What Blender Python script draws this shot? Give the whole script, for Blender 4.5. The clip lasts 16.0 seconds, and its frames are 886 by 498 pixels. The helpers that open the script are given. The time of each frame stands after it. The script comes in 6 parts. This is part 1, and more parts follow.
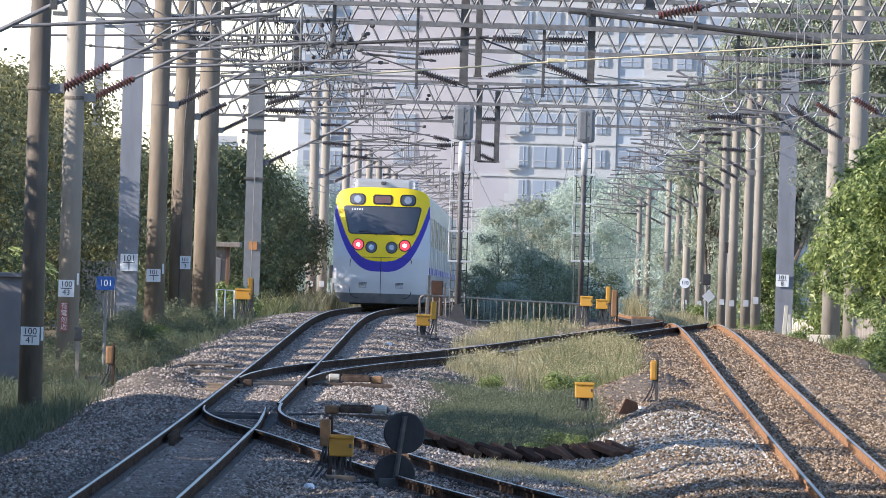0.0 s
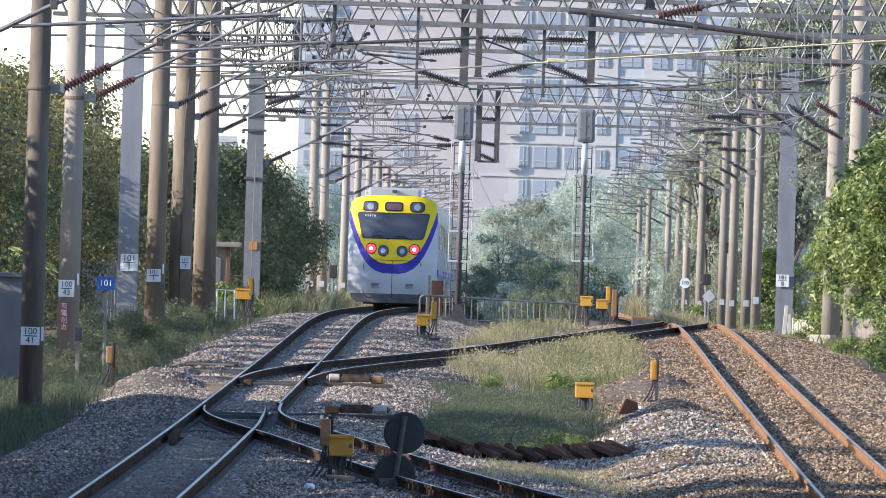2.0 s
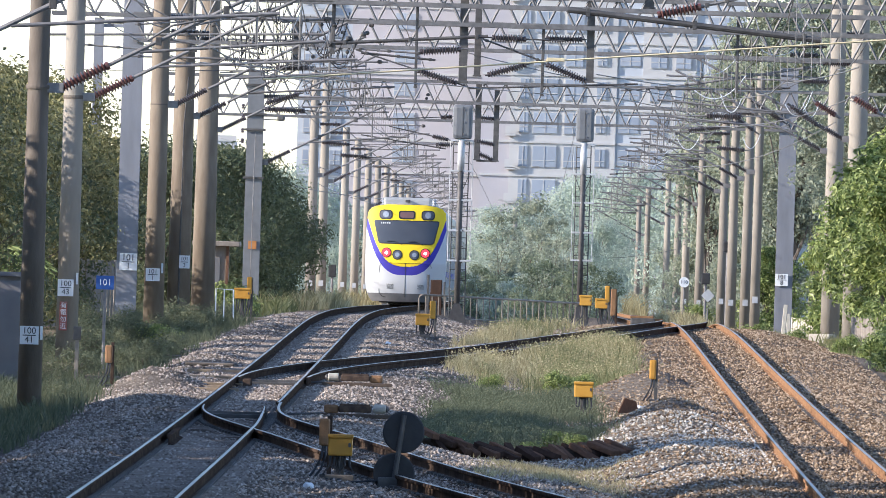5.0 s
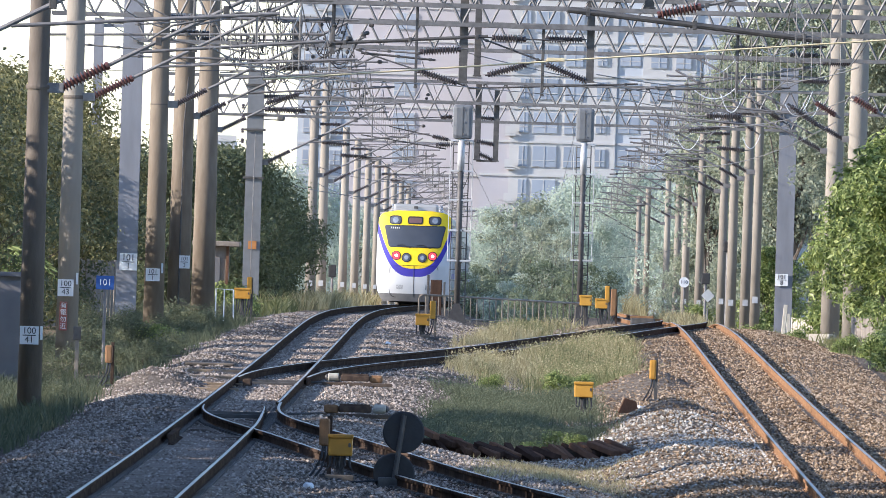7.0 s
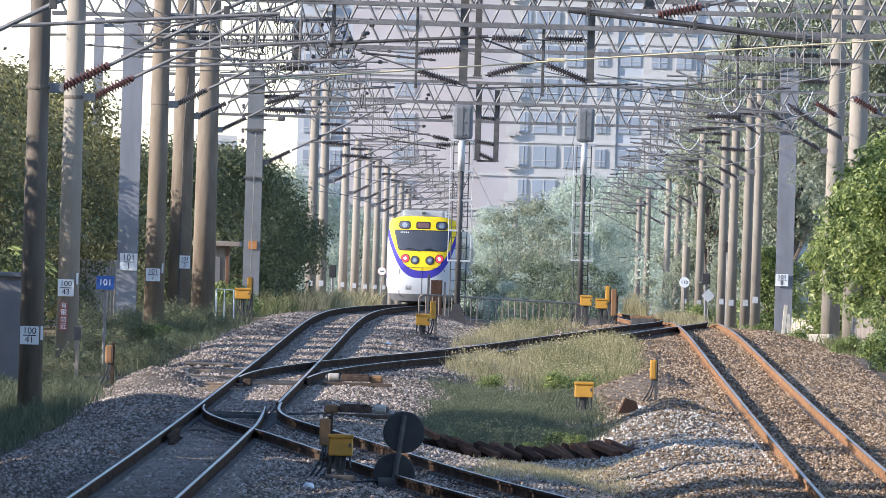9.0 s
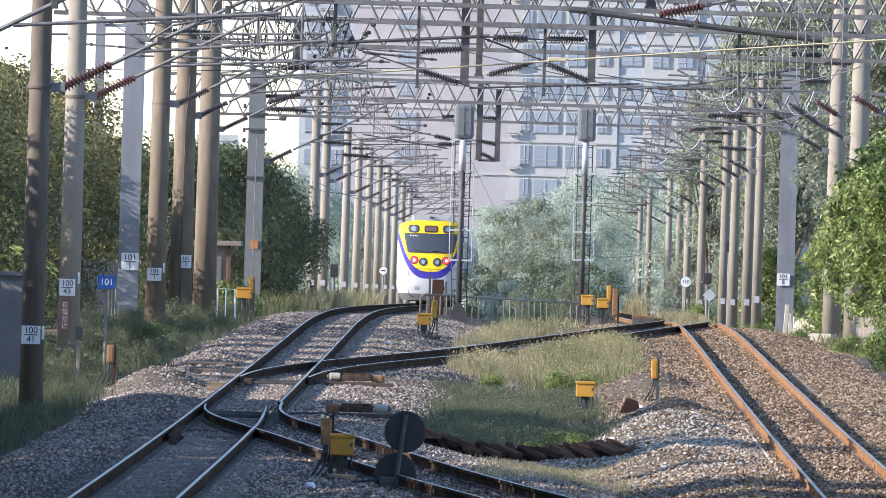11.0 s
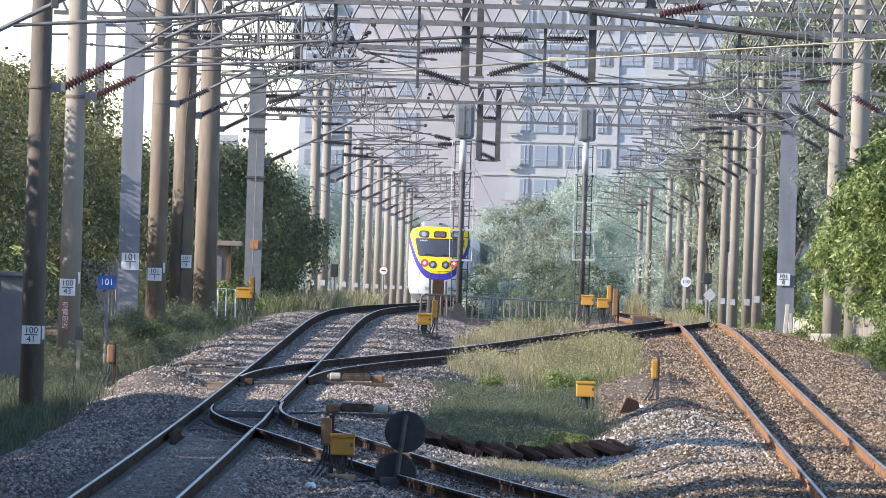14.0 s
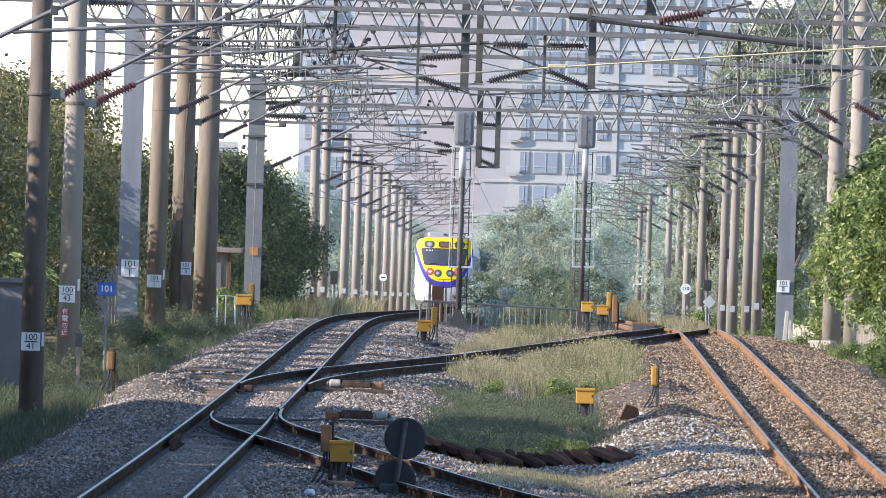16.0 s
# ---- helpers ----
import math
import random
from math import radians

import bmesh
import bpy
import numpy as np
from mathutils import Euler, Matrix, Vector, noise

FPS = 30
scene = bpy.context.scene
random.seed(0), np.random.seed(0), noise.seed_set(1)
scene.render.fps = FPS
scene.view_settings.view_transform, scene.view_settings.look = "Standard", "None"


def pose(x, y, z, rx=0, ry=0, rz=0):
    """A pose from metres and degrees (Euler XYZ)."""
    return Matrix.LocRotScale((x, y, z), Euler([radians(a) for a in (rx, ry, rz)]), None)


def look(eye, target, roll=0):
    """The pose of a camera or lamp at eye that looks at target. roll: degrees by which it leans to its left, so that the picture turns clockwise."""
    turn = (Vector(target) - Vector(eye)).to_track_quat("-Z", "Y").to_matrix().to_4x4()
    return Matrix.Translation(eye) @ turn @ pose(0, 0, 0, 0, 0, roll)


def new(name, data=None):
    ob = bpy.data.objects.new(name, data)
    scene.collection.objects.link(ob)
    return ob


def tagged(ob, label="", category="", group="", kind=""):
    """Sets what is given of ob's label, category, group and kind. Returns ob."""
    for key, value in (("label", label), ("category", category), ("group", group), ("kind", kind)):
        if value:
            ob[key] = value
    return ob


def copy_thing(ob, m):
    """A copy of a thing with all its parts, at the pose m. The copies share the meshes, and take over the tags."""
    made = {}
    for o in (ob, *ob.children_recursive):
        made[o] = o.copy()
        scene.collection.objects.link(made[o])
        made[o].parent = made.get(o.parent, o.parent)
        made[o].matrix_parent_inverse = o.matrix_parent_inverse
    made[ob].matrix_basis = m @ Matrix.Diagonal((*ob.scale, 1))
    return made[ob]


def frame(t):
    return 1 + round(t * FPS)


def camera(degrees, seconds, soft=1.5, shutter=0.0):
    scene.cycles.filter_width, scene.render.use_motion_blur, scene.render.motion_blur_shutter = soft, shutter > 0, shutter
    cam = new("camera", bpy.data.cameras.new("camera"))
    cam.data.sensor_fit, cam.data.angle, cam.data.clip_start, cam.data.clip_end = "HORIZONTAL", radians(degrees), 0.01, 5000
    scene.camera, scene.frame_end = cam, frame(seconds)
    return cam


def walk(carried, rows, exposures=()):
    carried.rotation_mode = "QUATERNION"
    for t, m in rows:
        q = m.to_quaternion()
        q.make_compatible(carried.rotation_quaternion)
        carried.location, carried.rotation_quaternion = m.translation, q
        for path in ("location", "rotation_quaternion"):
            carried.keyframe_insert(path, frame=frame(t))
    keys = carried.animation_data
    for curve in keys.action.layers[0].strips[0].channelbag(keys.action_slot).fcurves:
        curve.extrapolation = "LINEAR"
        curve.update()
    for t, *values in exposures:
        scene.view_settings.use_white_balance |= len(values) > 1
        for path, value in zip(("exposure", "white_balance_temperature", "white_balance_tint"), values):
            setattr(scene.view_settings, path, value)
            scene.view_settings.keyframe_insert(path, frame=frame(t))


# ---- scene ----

# ---- camera: a long lens on a tripod, with small drifts ----
LENS = 28000.0
EYE = 2.5


def aim(right, down):
    """The camera's pose when the picture has drifted by so many units of the lens."""
    yaw = math.degrees((168.0 + right) / LENS)
    tilt = math.degrees((82.0 + down) / LENS)
    return pose(0, 0, EYE, 90 + tilt, 0, yaw) @ pose(0, 0, 0, 0, 0, 1.7)


cam = camera(2 * math.degrees(math.atan(784 / LENS)), 16.0, soft=0.85)
walk(cam, [(0.0, aim(0, 0)), (1.5, aim(0.5, 0)), (2.2, aim(0, 0)), (3.0, aim(-1.3, -0.8)), (6.0, aim(-1.4, -1.2)),
           (8.8, aim(-1.0, -1.0)), (11.3, aim(1.6, -2.0)), (12.0, aim(1.6, -1.2)), (13.5, aim(1.9, -1.3)),
           (14.4, aim(1.9, -2.6)), (15.0, aim(2.0, -0.2)), (15.5, aim(2.0, 4.6)), (16.0, aim(1.6, 10.0))],
     exposures=[(0.0, 1.10, 5800, 16), (16.0, 1.10, 5800, 16)])

# ---- daylight ----
SUN_TO = Vector((-0.87, -0.25, 0.37)).normalized()
sun_elev = math.asin(SUN_TO.z)
sun_az = math.atan2(SUN_TO.x, SUN_TO.y)
world = bpy.data.worlds.new("sky")
scene.world = world
world.use_nodes = True
wn = world.node_tree.nodes
sky = wn.new("ShaderNodeTexSky")
sky.sky_type = "NISHITA"
sky.sun_disc = False
sky.sun_elevation = sun_elev
sky.sun_rotation = sun_az
sky.air_density = 0.9
sky.dust_density = 0.15
sky.ozone_density = 1.0
wn["Background"].inputs[1].default_value = 0.15
world.node_tree.links.new(sky.outputs[0], wn["Background"].inputs[0])
sun_data = bpy.data.lights.new("sun", "SUN")
sun_data.energy = 4.75
sun_data.angle = radians(0.6)
sun_data.color = (1.0, 0.88, 0.70)
sun = new("sun", sun_data)
sun.matrix_world = look(SUN_TO * 400, (0, 0, 0))


# ---- materials ----
def material(name, colors, rough=0.6, metal=0.0, scale=8.0, bump=0.0, bump_scale=40.0, kind="noise", random_mix=0.0,
             spec=0.4, translucent=0.0, island=False, detail=6.0, stretch=(1, 1, 1)):
    """Two scales of variation between the colours, with fine relief."""
    m = bpy.data.materials.new(name)
    m.use_nodes = True
    n, ln = m.node_tree.nodes, m.node_tree.links
    b = n["Principled BSDF"]
    co = n.new("ShaderNodeTexCoord")
    mp = n.new("ShaderNodeMapping")
    mp.inputs["Scale"].default_value = stretch
    ln.new(co.outputs["Object"], mp.inputs[0])
    if kind == "voronoi":
        t1 = n.new("ShaderNodeTexVoronoi")
        t1.inputs["Scale"].default_value = scale
        ln.new(mp.outputs[0], t1.inputs["Vector"])
        fac = t1.outputs["Color"]
    else:
        t1 = n.new("ShaderNodeTexNoise")
        t1.inputs["Scale"].default_value = scale
        t1.inputs["Detail"].default_value = detail
        ln.new(mp.outputs[0], t1.inputs["Vector"])
        fac = t1.outputs["Fac"]
    t2 = n.new("ShaderNodeTexNoise")
    t2.inputs["Scale"].default_value = scale * 0.13
    t2.inputs["Detail"].default_value = 4.0
    ln.new(mp.outputs[0], t2.inputs["Vector"])
    mix = n.new("ShaderNodeMix")
    mix.inputs["Factor"].default_value = 0.45
    ln.new(fac, mix.inputs["A"])
    ln.new(t2.outputs["Fac"], mix.inputs["B"])
    out = mix.outputs["Result"]
    if random_mix:
        if island:
            gi = n.new("ShaderNodeNewGeometry")
            rnd = gi.outputs["Random Per Island"]
        else:
            oi = n.new("ShaderNodeObjectInfo")
            rnd = oi.outputs["Random"]
        mx = n.new("ShaderNodeMix")
        mx.inputs["Factor"].default_value = random_mix
        ln.new(out, mx.inputs["A"])
        ln.new(rnd, mx.inputs["B"])
        out = mx.outputs["Result"]
    ramp = n.new("ShaderNodeValToRGB")
    lo, hi = (0.3, 0.7) if not random_mix else (0.2, 0.8)
    els = ramp.color_ramp.elements
    els[0].position, els[1].position = lo, hi
    els[0].color = (*colors[0], 1)
    els[1].color = (*colors[-1], 1)
    for i, c in enumerate(colors[1:-1]):
        e = els.new(lo + (hi - lo) * (i + 1) / (len(colors) - 1))
        e.color = (*c, 1)
    ln.new(out, ramp.inputs[0])
    ln.new(ramp.outputs[0], b.inputs["Base Color"])
    b.inputs["Roughness"].default_value = rough
    b.inputs["Metallic"].default_value = metal
    b.inputs["Specular IOR Level"].default_value = spec
    if bump:
        tb = n.new("ShaderNodeTexNoise")
        tb.inputs["Scale"].default_value = bump_scale
        tb.inputs["Detail"].default_value = 5.0
        ln.new(mp.outputs[0], tb.inputs["Vector"])
        bp = n.new("ShaderNodeBump")
        bp.inputs["Strength"].default_value = bump
        bp.inputs["Distance"].default_value = 0.03
        ln.new(tb.outputs["Fac"], bp.inputs["Height"])
        ln.new(bp.outputs[0], b.inputs["Normal"])
    if translucent:
        tr = n.new("ShaderNodeBsdfTranslucent")
        ln.new(ramp.outputs[0], tr.inputs["Color"])
        ms = n.new("ShaderNodeMixShader")
        ms.inputs[0].default_value = translucent
        ln.new(b.outputs[0], ms.inputs[1])
        ln.new(tr.outputs[0], ms.inputs[2])
        ln.new(ms.outputs[0], n["Material Output"].inputs["Surface"])
    return m


def glowing(name, color, strength, base=(0.3, 0.02, 0.02)):
    m = bpy.data.materials.new(name)
    m.use_nodes = True
    b = m.node_tree.nodes["Principled BSDF"]
    b.inputs["Base Color"].default_value = (*base, 1)
    b.inputs["Roughness"].default_value = 0.2
    b.inputs["Emission Color"].default_value = (*color, 1)
    b.inputs["Emission Strength"].default_value = strength
    return m


M = {}
M["soil"] = material("soil", [(0.10, 0.075, 0.05), (0.16, 0.125, 0.085), (0.22, 0.18, 0.12)], 0.95, 0, 3, 0.6, 20, spec=0.0)
# bed is darker than the loose stones: the shade between them is in its colour
M["ballast"] = material("ballast", [(0.075, 0.062, 0.052), (0.13, 0.11, 0.09), (0.20, 0.17, 0.14)], 0.95, 0, 22, 0.8, 35, "voronoi", spec=0.0)
M["stone_grey"] = material("grey_stone", [(0.125, 0.10, 0.083), (0.27, 0.227, 0.19), (0.46, 0.40, 0.345)], 0.9, 0, 6, 0.3, 60, random_mix=0.6, island=True, spec=0.0)
M["stone_brown"] = material("rusty_stone", [(0.09, 0.06, 0.038), (0.225, 0.158, 0.10), (0.46, 0.355, 0.25)], 0.9, 0, 6, 0.3, 60, random_mix=0.6, island=True, spec=0.0)
M["stone_fresh"] = material("fresh_grey_stone", [(0.20, 0.185, 0.16), (0.38, 0.355, 0.31), (0.60, 0.565, 0.50)], 0.9, 0, 6, 0.3, 60, random_mix=0.6, island=True, spec=0.0)
# rail sides facing the sun get an orange base, shaded ones a dark base
M["rail_side"] = material("sunlit_rusty_rail", [(0.12, 0.07, 0.042), (0.22, 0.125, 0.07), (0.33, 0.19, 0.105)], 0.9, 0.0, 9, 0.3, 60, spec=0.0)
M["rail_side_dark"] = material("shade_dark_rail", [(0.035, 0.025, 0.02), (0.07, 0.05, 0.039), (0.12, 0.085, 0.062)], 0.85, 0.0, 9, 0.3, 60, spec=0.0)
M["long_bearer"] = material("pale_bearer_timber", [(0.20, 0.15, 0.10), (0.30, 0.23, 0.16), (0.38, 0.30, 0.22)], 0.9, 0, 10, 0.4, 40, random_mix=0.3, spec=0.0, stretch=(1, 5, 1))
M["rail_head"] = material("polished_rail_head", [(0.19, 0.17, 0.15), (0.36, 0.33, 0.295)], 0.42, 0.7, 5, stretch=(1, 0.2, 1))
M["sleeper"] = material("sleeper_concrete", [(0.17, 0.14, 0.115), (0.25, 0.21, 0.175), (0.31, 0.27, 0.23)], 0.95, 0, 9, 0.4, 50, random_mix=0.3, spec=0.0)
M["timber"] = material("old_timber", [(0.035, 0.024, 0.02), (0.085, 0.052, 0.038), (0.20, 0.11, 0.07)], 0.9, 0, 10, 0.6, 40, spec=0.0, random_mix=0.55, stretch=(6, 1, 1))
M["tie_timber"] = material("creosoted_timber", [(0.045, 0.035, 0.028), (0.08, 0.06, 0.046), (0.13, 0.10, 0.078)], 0.9, 0, 10, 0.5, 40, random_mix=0.4, spec=0.0, stretch=(1, 6, 1))
M["concrete"] = material("pole_concrete", [(0.185, 0.162, 0.132), (0.26, 0.23, 0.19), (0.33, 0.298, 0.25)], 0.9, 0, 5, 0.25, 60, random_mix=0.3, spec=0.15, stretch=(1, 1, 0.25))
# the next two concretes are darkened: shade on the left poles is in them
M["concrete_dark"] = material("shade_dark_concrete", [(0.09, 0.075, 0.062), (0.14, 0.118, 0.096), (0.19, 0.162, 0.135)], 0.9, 0, 5, 0.25, 60, spec=0.15, stretch=(1, 1, 0.25))
M["concrete_brown"] = material("shade_brown_pole_concrete", [(0.135, 0.108, 0.082), (0.195, 0.16, 0.122), (0.26, 0.218, 0.168)], 0.9, 0, 5, 0.25, 60, spec=0.1, stretch=(1, 1, 0.25))
M["concrete_slab"] = material("slab_concrete", [(0.36, 0.32, 0.25), (0.48, 0.43, 0.345), (0.58, 0.53, 0.44)], 0.9, 0, 5, 0.4, 40)
M["galv"] = material("galvanised_steel", [(0.12, 0.115, 0.112), (0.19, 0.18, 0.175), (0.28, 0.27, 0.26)], 0.65, 0.25, 7, 0.1, 60)
M["painted_grey"] = material("grey_painted_steel", [(0.16, 0.165, 0.18), (0.215, 0.22, 0.24), (0.27, 0.275, 0.295)], 0.55, 0.1, 3, 0.1, 40, stretch=(1, 1, 0.2))
M["truss"] = material("truss_steel", [(0.10, 0.098, 0.098), (0.16, 0.155, 0.15), (0.23, 0.22, 0.215)], 0.65, 0.2, 6, 0.1, 60)
M["dark_steel"] = material("dark_steel", [(0.05, 0.048, 0.047), (0.09, 0.085, 0.08), (0.14, 0.13, 0.12)], 0.6, 0.3, 8, 0.2, 60)
M["wire"] = material("weathered_wire", [(0.12, 0.115, 0.11), (0.22, 0.21, 0.20)], 0.6, 0.5, 6)
M["copper"] = material("bright_contact_wire", [(0.62, 0.50, 0.28), (0.80, 0.68, 0.42)], 0.5, 0.2, 6)
M["porcelain"] = material("brown_porcelain", [(0.085, 0.035, 0.03), (0.15, 0.06, 0.048)], 0.28, 0, 6, spec=0.6)
M["porcelain_dark"] = material("dark_porcelain", [(0.05, 0.04, 0.042), (0.10, 0.08, 0.08)], 0.3, 0, 6, spec=0.6)
M["yellow_box"] = material("yellow_box_paint", [(0.36, 0.175, 0.025), (0.50, 0.255, 0.03), (0.60, 0.33, 0.055)], 0.6, 0, 7, 0.1, 60, random_mix=0.35)
M["orange"] = material("orange_brown_paint", [(0.30, 0.13, 0.04), (0.48, 0.21, 0.06)], 0.65, 0, 9, 0.2, 50)
M["black_rubber"] = material("black_cable", [(0.018, 0.018, 0.02), (0.04, 0.04, 0.042)], 0.6, 0, 10)
M["black_paint"] = material("flat_black_paint", [(0.02, 0.02, 0.022), (0.045, 0.043, 0.042)], 0.7, 0, 8, 0.15, 40)
M["white_paint"] = material("white_sign_paint", [(0.68, 0.68, 0.67), (0.80, 0.80, 0.79)], 0.5, 0, 5)
M["black_ink"] = material("black_lettering", [(0.02, 0.02, 0.025), (0.035, 0.035, 0.04)], 0.6)
M["red_ink"] = material("faded_red_paint", [(0.27, 0.085, 0.065), (0.36, 0.13, 0.10)], 0.7)
M["blue_sign"] = material("blue_sign_enamel", [(0.03, 0.09, 0.30), (0.045, 0.12, 0.37)], 0.45)
M["train_yellow"] = material("train_yellow_paint", [(0.80, 0.56, 0.012), (0.86, 0.62, 0.02)], 0.5, 0, 2, spec=0.25)
M["train_blue"] = material("train_blue_paint", [(0.055, 0.045, 0.30), (0.07, 0.058, 0.36)], 0.55, 0, 2, spec=0.15)
M["train_silver"] = material("train_silver_paint", [(0.50, 0.505, 0.51), (0.57, 0.575, 0.58)], 0.55, 0.1, 1.5, spec=0.25)
M["stainless"] = material("brushed_stainless", [(0.34, 0.335, 0.32), (0.44, 0.43, 0.41)], 0.5, 0.3, 4, stretch=(1, 0.1, 6))
M["skirt"] = material("dusty_underframe", [(0.10, 0.10, 0.105), (0.17, 0.165, 0.16)], 0.75, 0.1, 4, 0.2, 30)
# glass base is raised: a dim grey reflection is put into its colour
M["glass"] = material("reflection_grey_cab_glass", [(0.05, 0.056, 0.066), (0.075, 0.08, 0.092)], 0.12, 0, 1, spec=0.6)
M["black_trim"] = material("black_rubber_trim", [(0.015, 0.015, 0.016), (0.03, 0.03, 0.03)], 0.5)
M["lamp_glass"] = material("clear_lamp_glass", [(0.35, 0.36, 0.36), (0.60, 0.61, 0.61)], 0.12, 0.5, 20, spec=0.8)
M["lamp_housing"] = material("lamp_housing", [(0.07, 0.075, 0.09), (0.11, 0.115, 0.13)], 0.35, 0.2, 10)
M["red_lamp"] = glowing("lit_red_tail_lamp", (1.0, 0.04, 0.05), 1.1)
M["red_core"] = glowing("lit_lamp_filament", (1.0, 0.55, 0.48), 4.0, (0.8, 0.5, 0.5))
M["display"] = material("dim_red_display", [(0.11, 0.07, 0.07), (0.16, 0.09, 0.085)], 0.4)
M["bark"] = material("bark", [(0.07, 0.055, 0.04), (0.13, 0.105, 0.08), (0.20, 0.165, 0.13)], 0.95, 0, 8, 0.6, 30)
M["leaf_dark"] = material("dark_leaves", [(0.065, 0.082, 0.04), (0.11, 0.128, 0.06), (0.17, 0.18, 0.09)], 0.55, 0, 0.6, random_mix=0.6, island=True, translucent=0.4)
M["leaf_olive"] = material("olive_leaves", [(0.085, 0.088, 0.034), (0.18, 0.172, 0.068), (0.36, 0.32, 0.14)], 0.5, 0, 0.6, random_mix=0.6, island=True, translucent=0.42)
M["leaf_bright"] = material("broad_green_leaves", [(0.075, 0.105, 0.03), (0.20, 0.255, 0.075), (0.50, 0.54, 0.20)], 0.42, 0, 0.6, random_mix=0.6, island=True, translucent=0.5)
M["leaf_scrub"] = material("dull_green_scrub_leaves", [(0.12, 0.15, 0.095), (0.20, 0.235, 0.145), (0.34, 0.37, 0.22)], 0.6, 0, 0.5, random_mix=0.55, island=True, translucent=0.45)
# distance haze is put into this pale grey-green leaf colour
M["leaf_haze"] = material("haze_tinted_leaves", [(0.30, 0.36, 0.30), (0.43, 0.49, 0.40), (0.56, 0.61, 0.49)], 0.7, 0, 0.4, random_mix=0.5, island=True, translucent=0.5)
# a smaller share of haze in the leaf colour, for mid-distance trees
M["leaf_mid"] = material("light_haze_tinted_leaves", [(0.185, 0.21, 0.155), (0.305, 0.33, 0.235), (0.46, 0.48, 0.335)], 0.6, 0, 0.5, random_mix=0.5, island=True, translucent=0.5)
M["grass"] = material("green_grass", [(0.10, 0.118, 0.042), (0.18, 0.185, 0.072), (0.30, 0.28, 0.13)], 0.65, 0, 0.9, random_mix=0.55, island=True, translucent=0.3)
M["weeds"] = material("dark_green_weeds", [(0.066, 0.08, 0.045), (0.11, 0.125, 0.068), (0.175, 0.18, 0.10)], 0.65, 0, 0.9, random_mix=0.55, island=True, translucent=0.3)
M["galv_bright"] = material("bright_galvanised_steel", [(0.42, 0.42, 0.42), (0.55, 0.55, 0.54)], 0.55, 0.2, 7)
M["signal_grey"] = material("dark_grey_signal_paint", [(0.13, 0.135, 0.14), (0.19, 0.195, 0.20)], 0.55, 0.1, 4)
M["straw"] = material("dry_straw_grass", [(0.23, 0.19, 0.09), (0.40, 0.335, 0.17), (0.58, 0.50, 0.29)], 0.75, 0, 0.9, random_mix=0.55, island=True, translucent=0.35)
# distance haze is put into these low-contrast tower wall and window colours
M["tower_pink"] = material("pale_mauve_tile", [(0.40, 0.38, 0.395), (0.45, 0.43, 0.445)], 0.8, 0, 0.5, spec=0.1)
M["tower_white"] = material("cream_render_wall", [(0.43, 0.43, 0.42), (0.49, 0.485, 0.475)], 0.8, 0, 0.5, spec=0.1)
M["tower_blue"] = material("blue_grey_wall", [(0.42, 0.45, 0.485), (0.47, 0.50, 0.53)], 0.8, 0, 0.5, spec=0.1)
M["tower_glass"] = material("haze_tinted_window_glass", [(0.25, 0.29, 0.345), (0.33, 0.37, 0.43)], 0.35, 0, 0.3, random_mix=0.5, spec=0.15)
M["fence_paint"] = material("dull_brown_fence_paint", [(0.15, 0.125, 0.10), (0.24, 0.205, 0.165)], 0.7, 0.1, 6)
M["wood_wall"] = material("grey_weathered_boards", [(0.15, 0.125, 0.10), (0.23, 0.195, 0.16), (0.31, 0.27, 0.225)], 0.85, 0, 5, 0.3, 30, random_mix=0.3, stretch=(4, 4, 0.4))
# grey is lowered so the paint itself carries the cabinet's shade
M["cabinet_paint"] = material("shade_grey_cabinet_paint", [(0.12, 0.115, 0.118), (0.17, 0.165, 0.165)], 0.55, 0, 3)
M["sleeve"] = material("pale_plastic_sleeve", [(0.55, 0.58, 0.60), (0.66, 0.68, 0.69)], 0.5, 0, 6)
M["sleeve_worn"] = material("worn_cream_paint", [(0.30, 0.27, 0.22), (0.46, 0.43, 0.36)], 0.6, 0, 9, 0.2, 50)
M["orange_worn"] = material("worn_orange_brown_paint", [(0.16, 0.085, 0.04), (0.30, 0.16, 0.07)], 0.75, 0, 9, 0.3, 50)


# ---- mesh helpers ----
def part(name, bm, mat, parent=None, label="", smooth=False):
    """Links a bmesh or a mesh as one object, under a thing if one is given."""
    if isinstance(bm, bpy.types.Mesh):
        me = bm
    else:
        me = bpy.data.meshes.new(name)
        bm.to_mesh(me)
        bm.free()
    if mat is not None and not me.materials:
        me.materials.append(mat)
    if smooth:
        for p in me.polygons:
            p.use_smooth = True
    ob = new(name, me)
    if parent is not None:
        ob.parent = parent
    if label:
        ob["label"] = label
    return ob


def thing(name, m, label, category, group="", kind=""):
    ob = new(name)
    ob.empty_display_size = 0.2
    ob.matrix_basis = m
    return tagged(ob, label, category, group, kind)


def add_box(bm, cx, cy, cz, sx, sy, sz, bevel=0.0, turn=None):
    r = bmesh.ops.create_cube(bm, size=1.0)
    vs = r["verts"]
    bmesh.ops.scale(bm, vec=(sx, sy, sz), verts=vs)
    if bevel:
        es = list({e for v in vs for e in v.link_edges})
        rr = bmesh.ops.bevel(bm, geom=es, offset=bevel, segments=2, affect="EDGES", profile=0.6)
        vs = list({v for f in rr["faces"] for v in f.verts} | {v for v in vs if v.is_valid})
    if turn is not None:
        bmesh.ops.rotate(bm, verts=vs, cent=(0, 0, 0), matrix=turn)
    bmesh.ops.translate(bm, vec=(cx, cy, cz), verts=vs)
    return vs


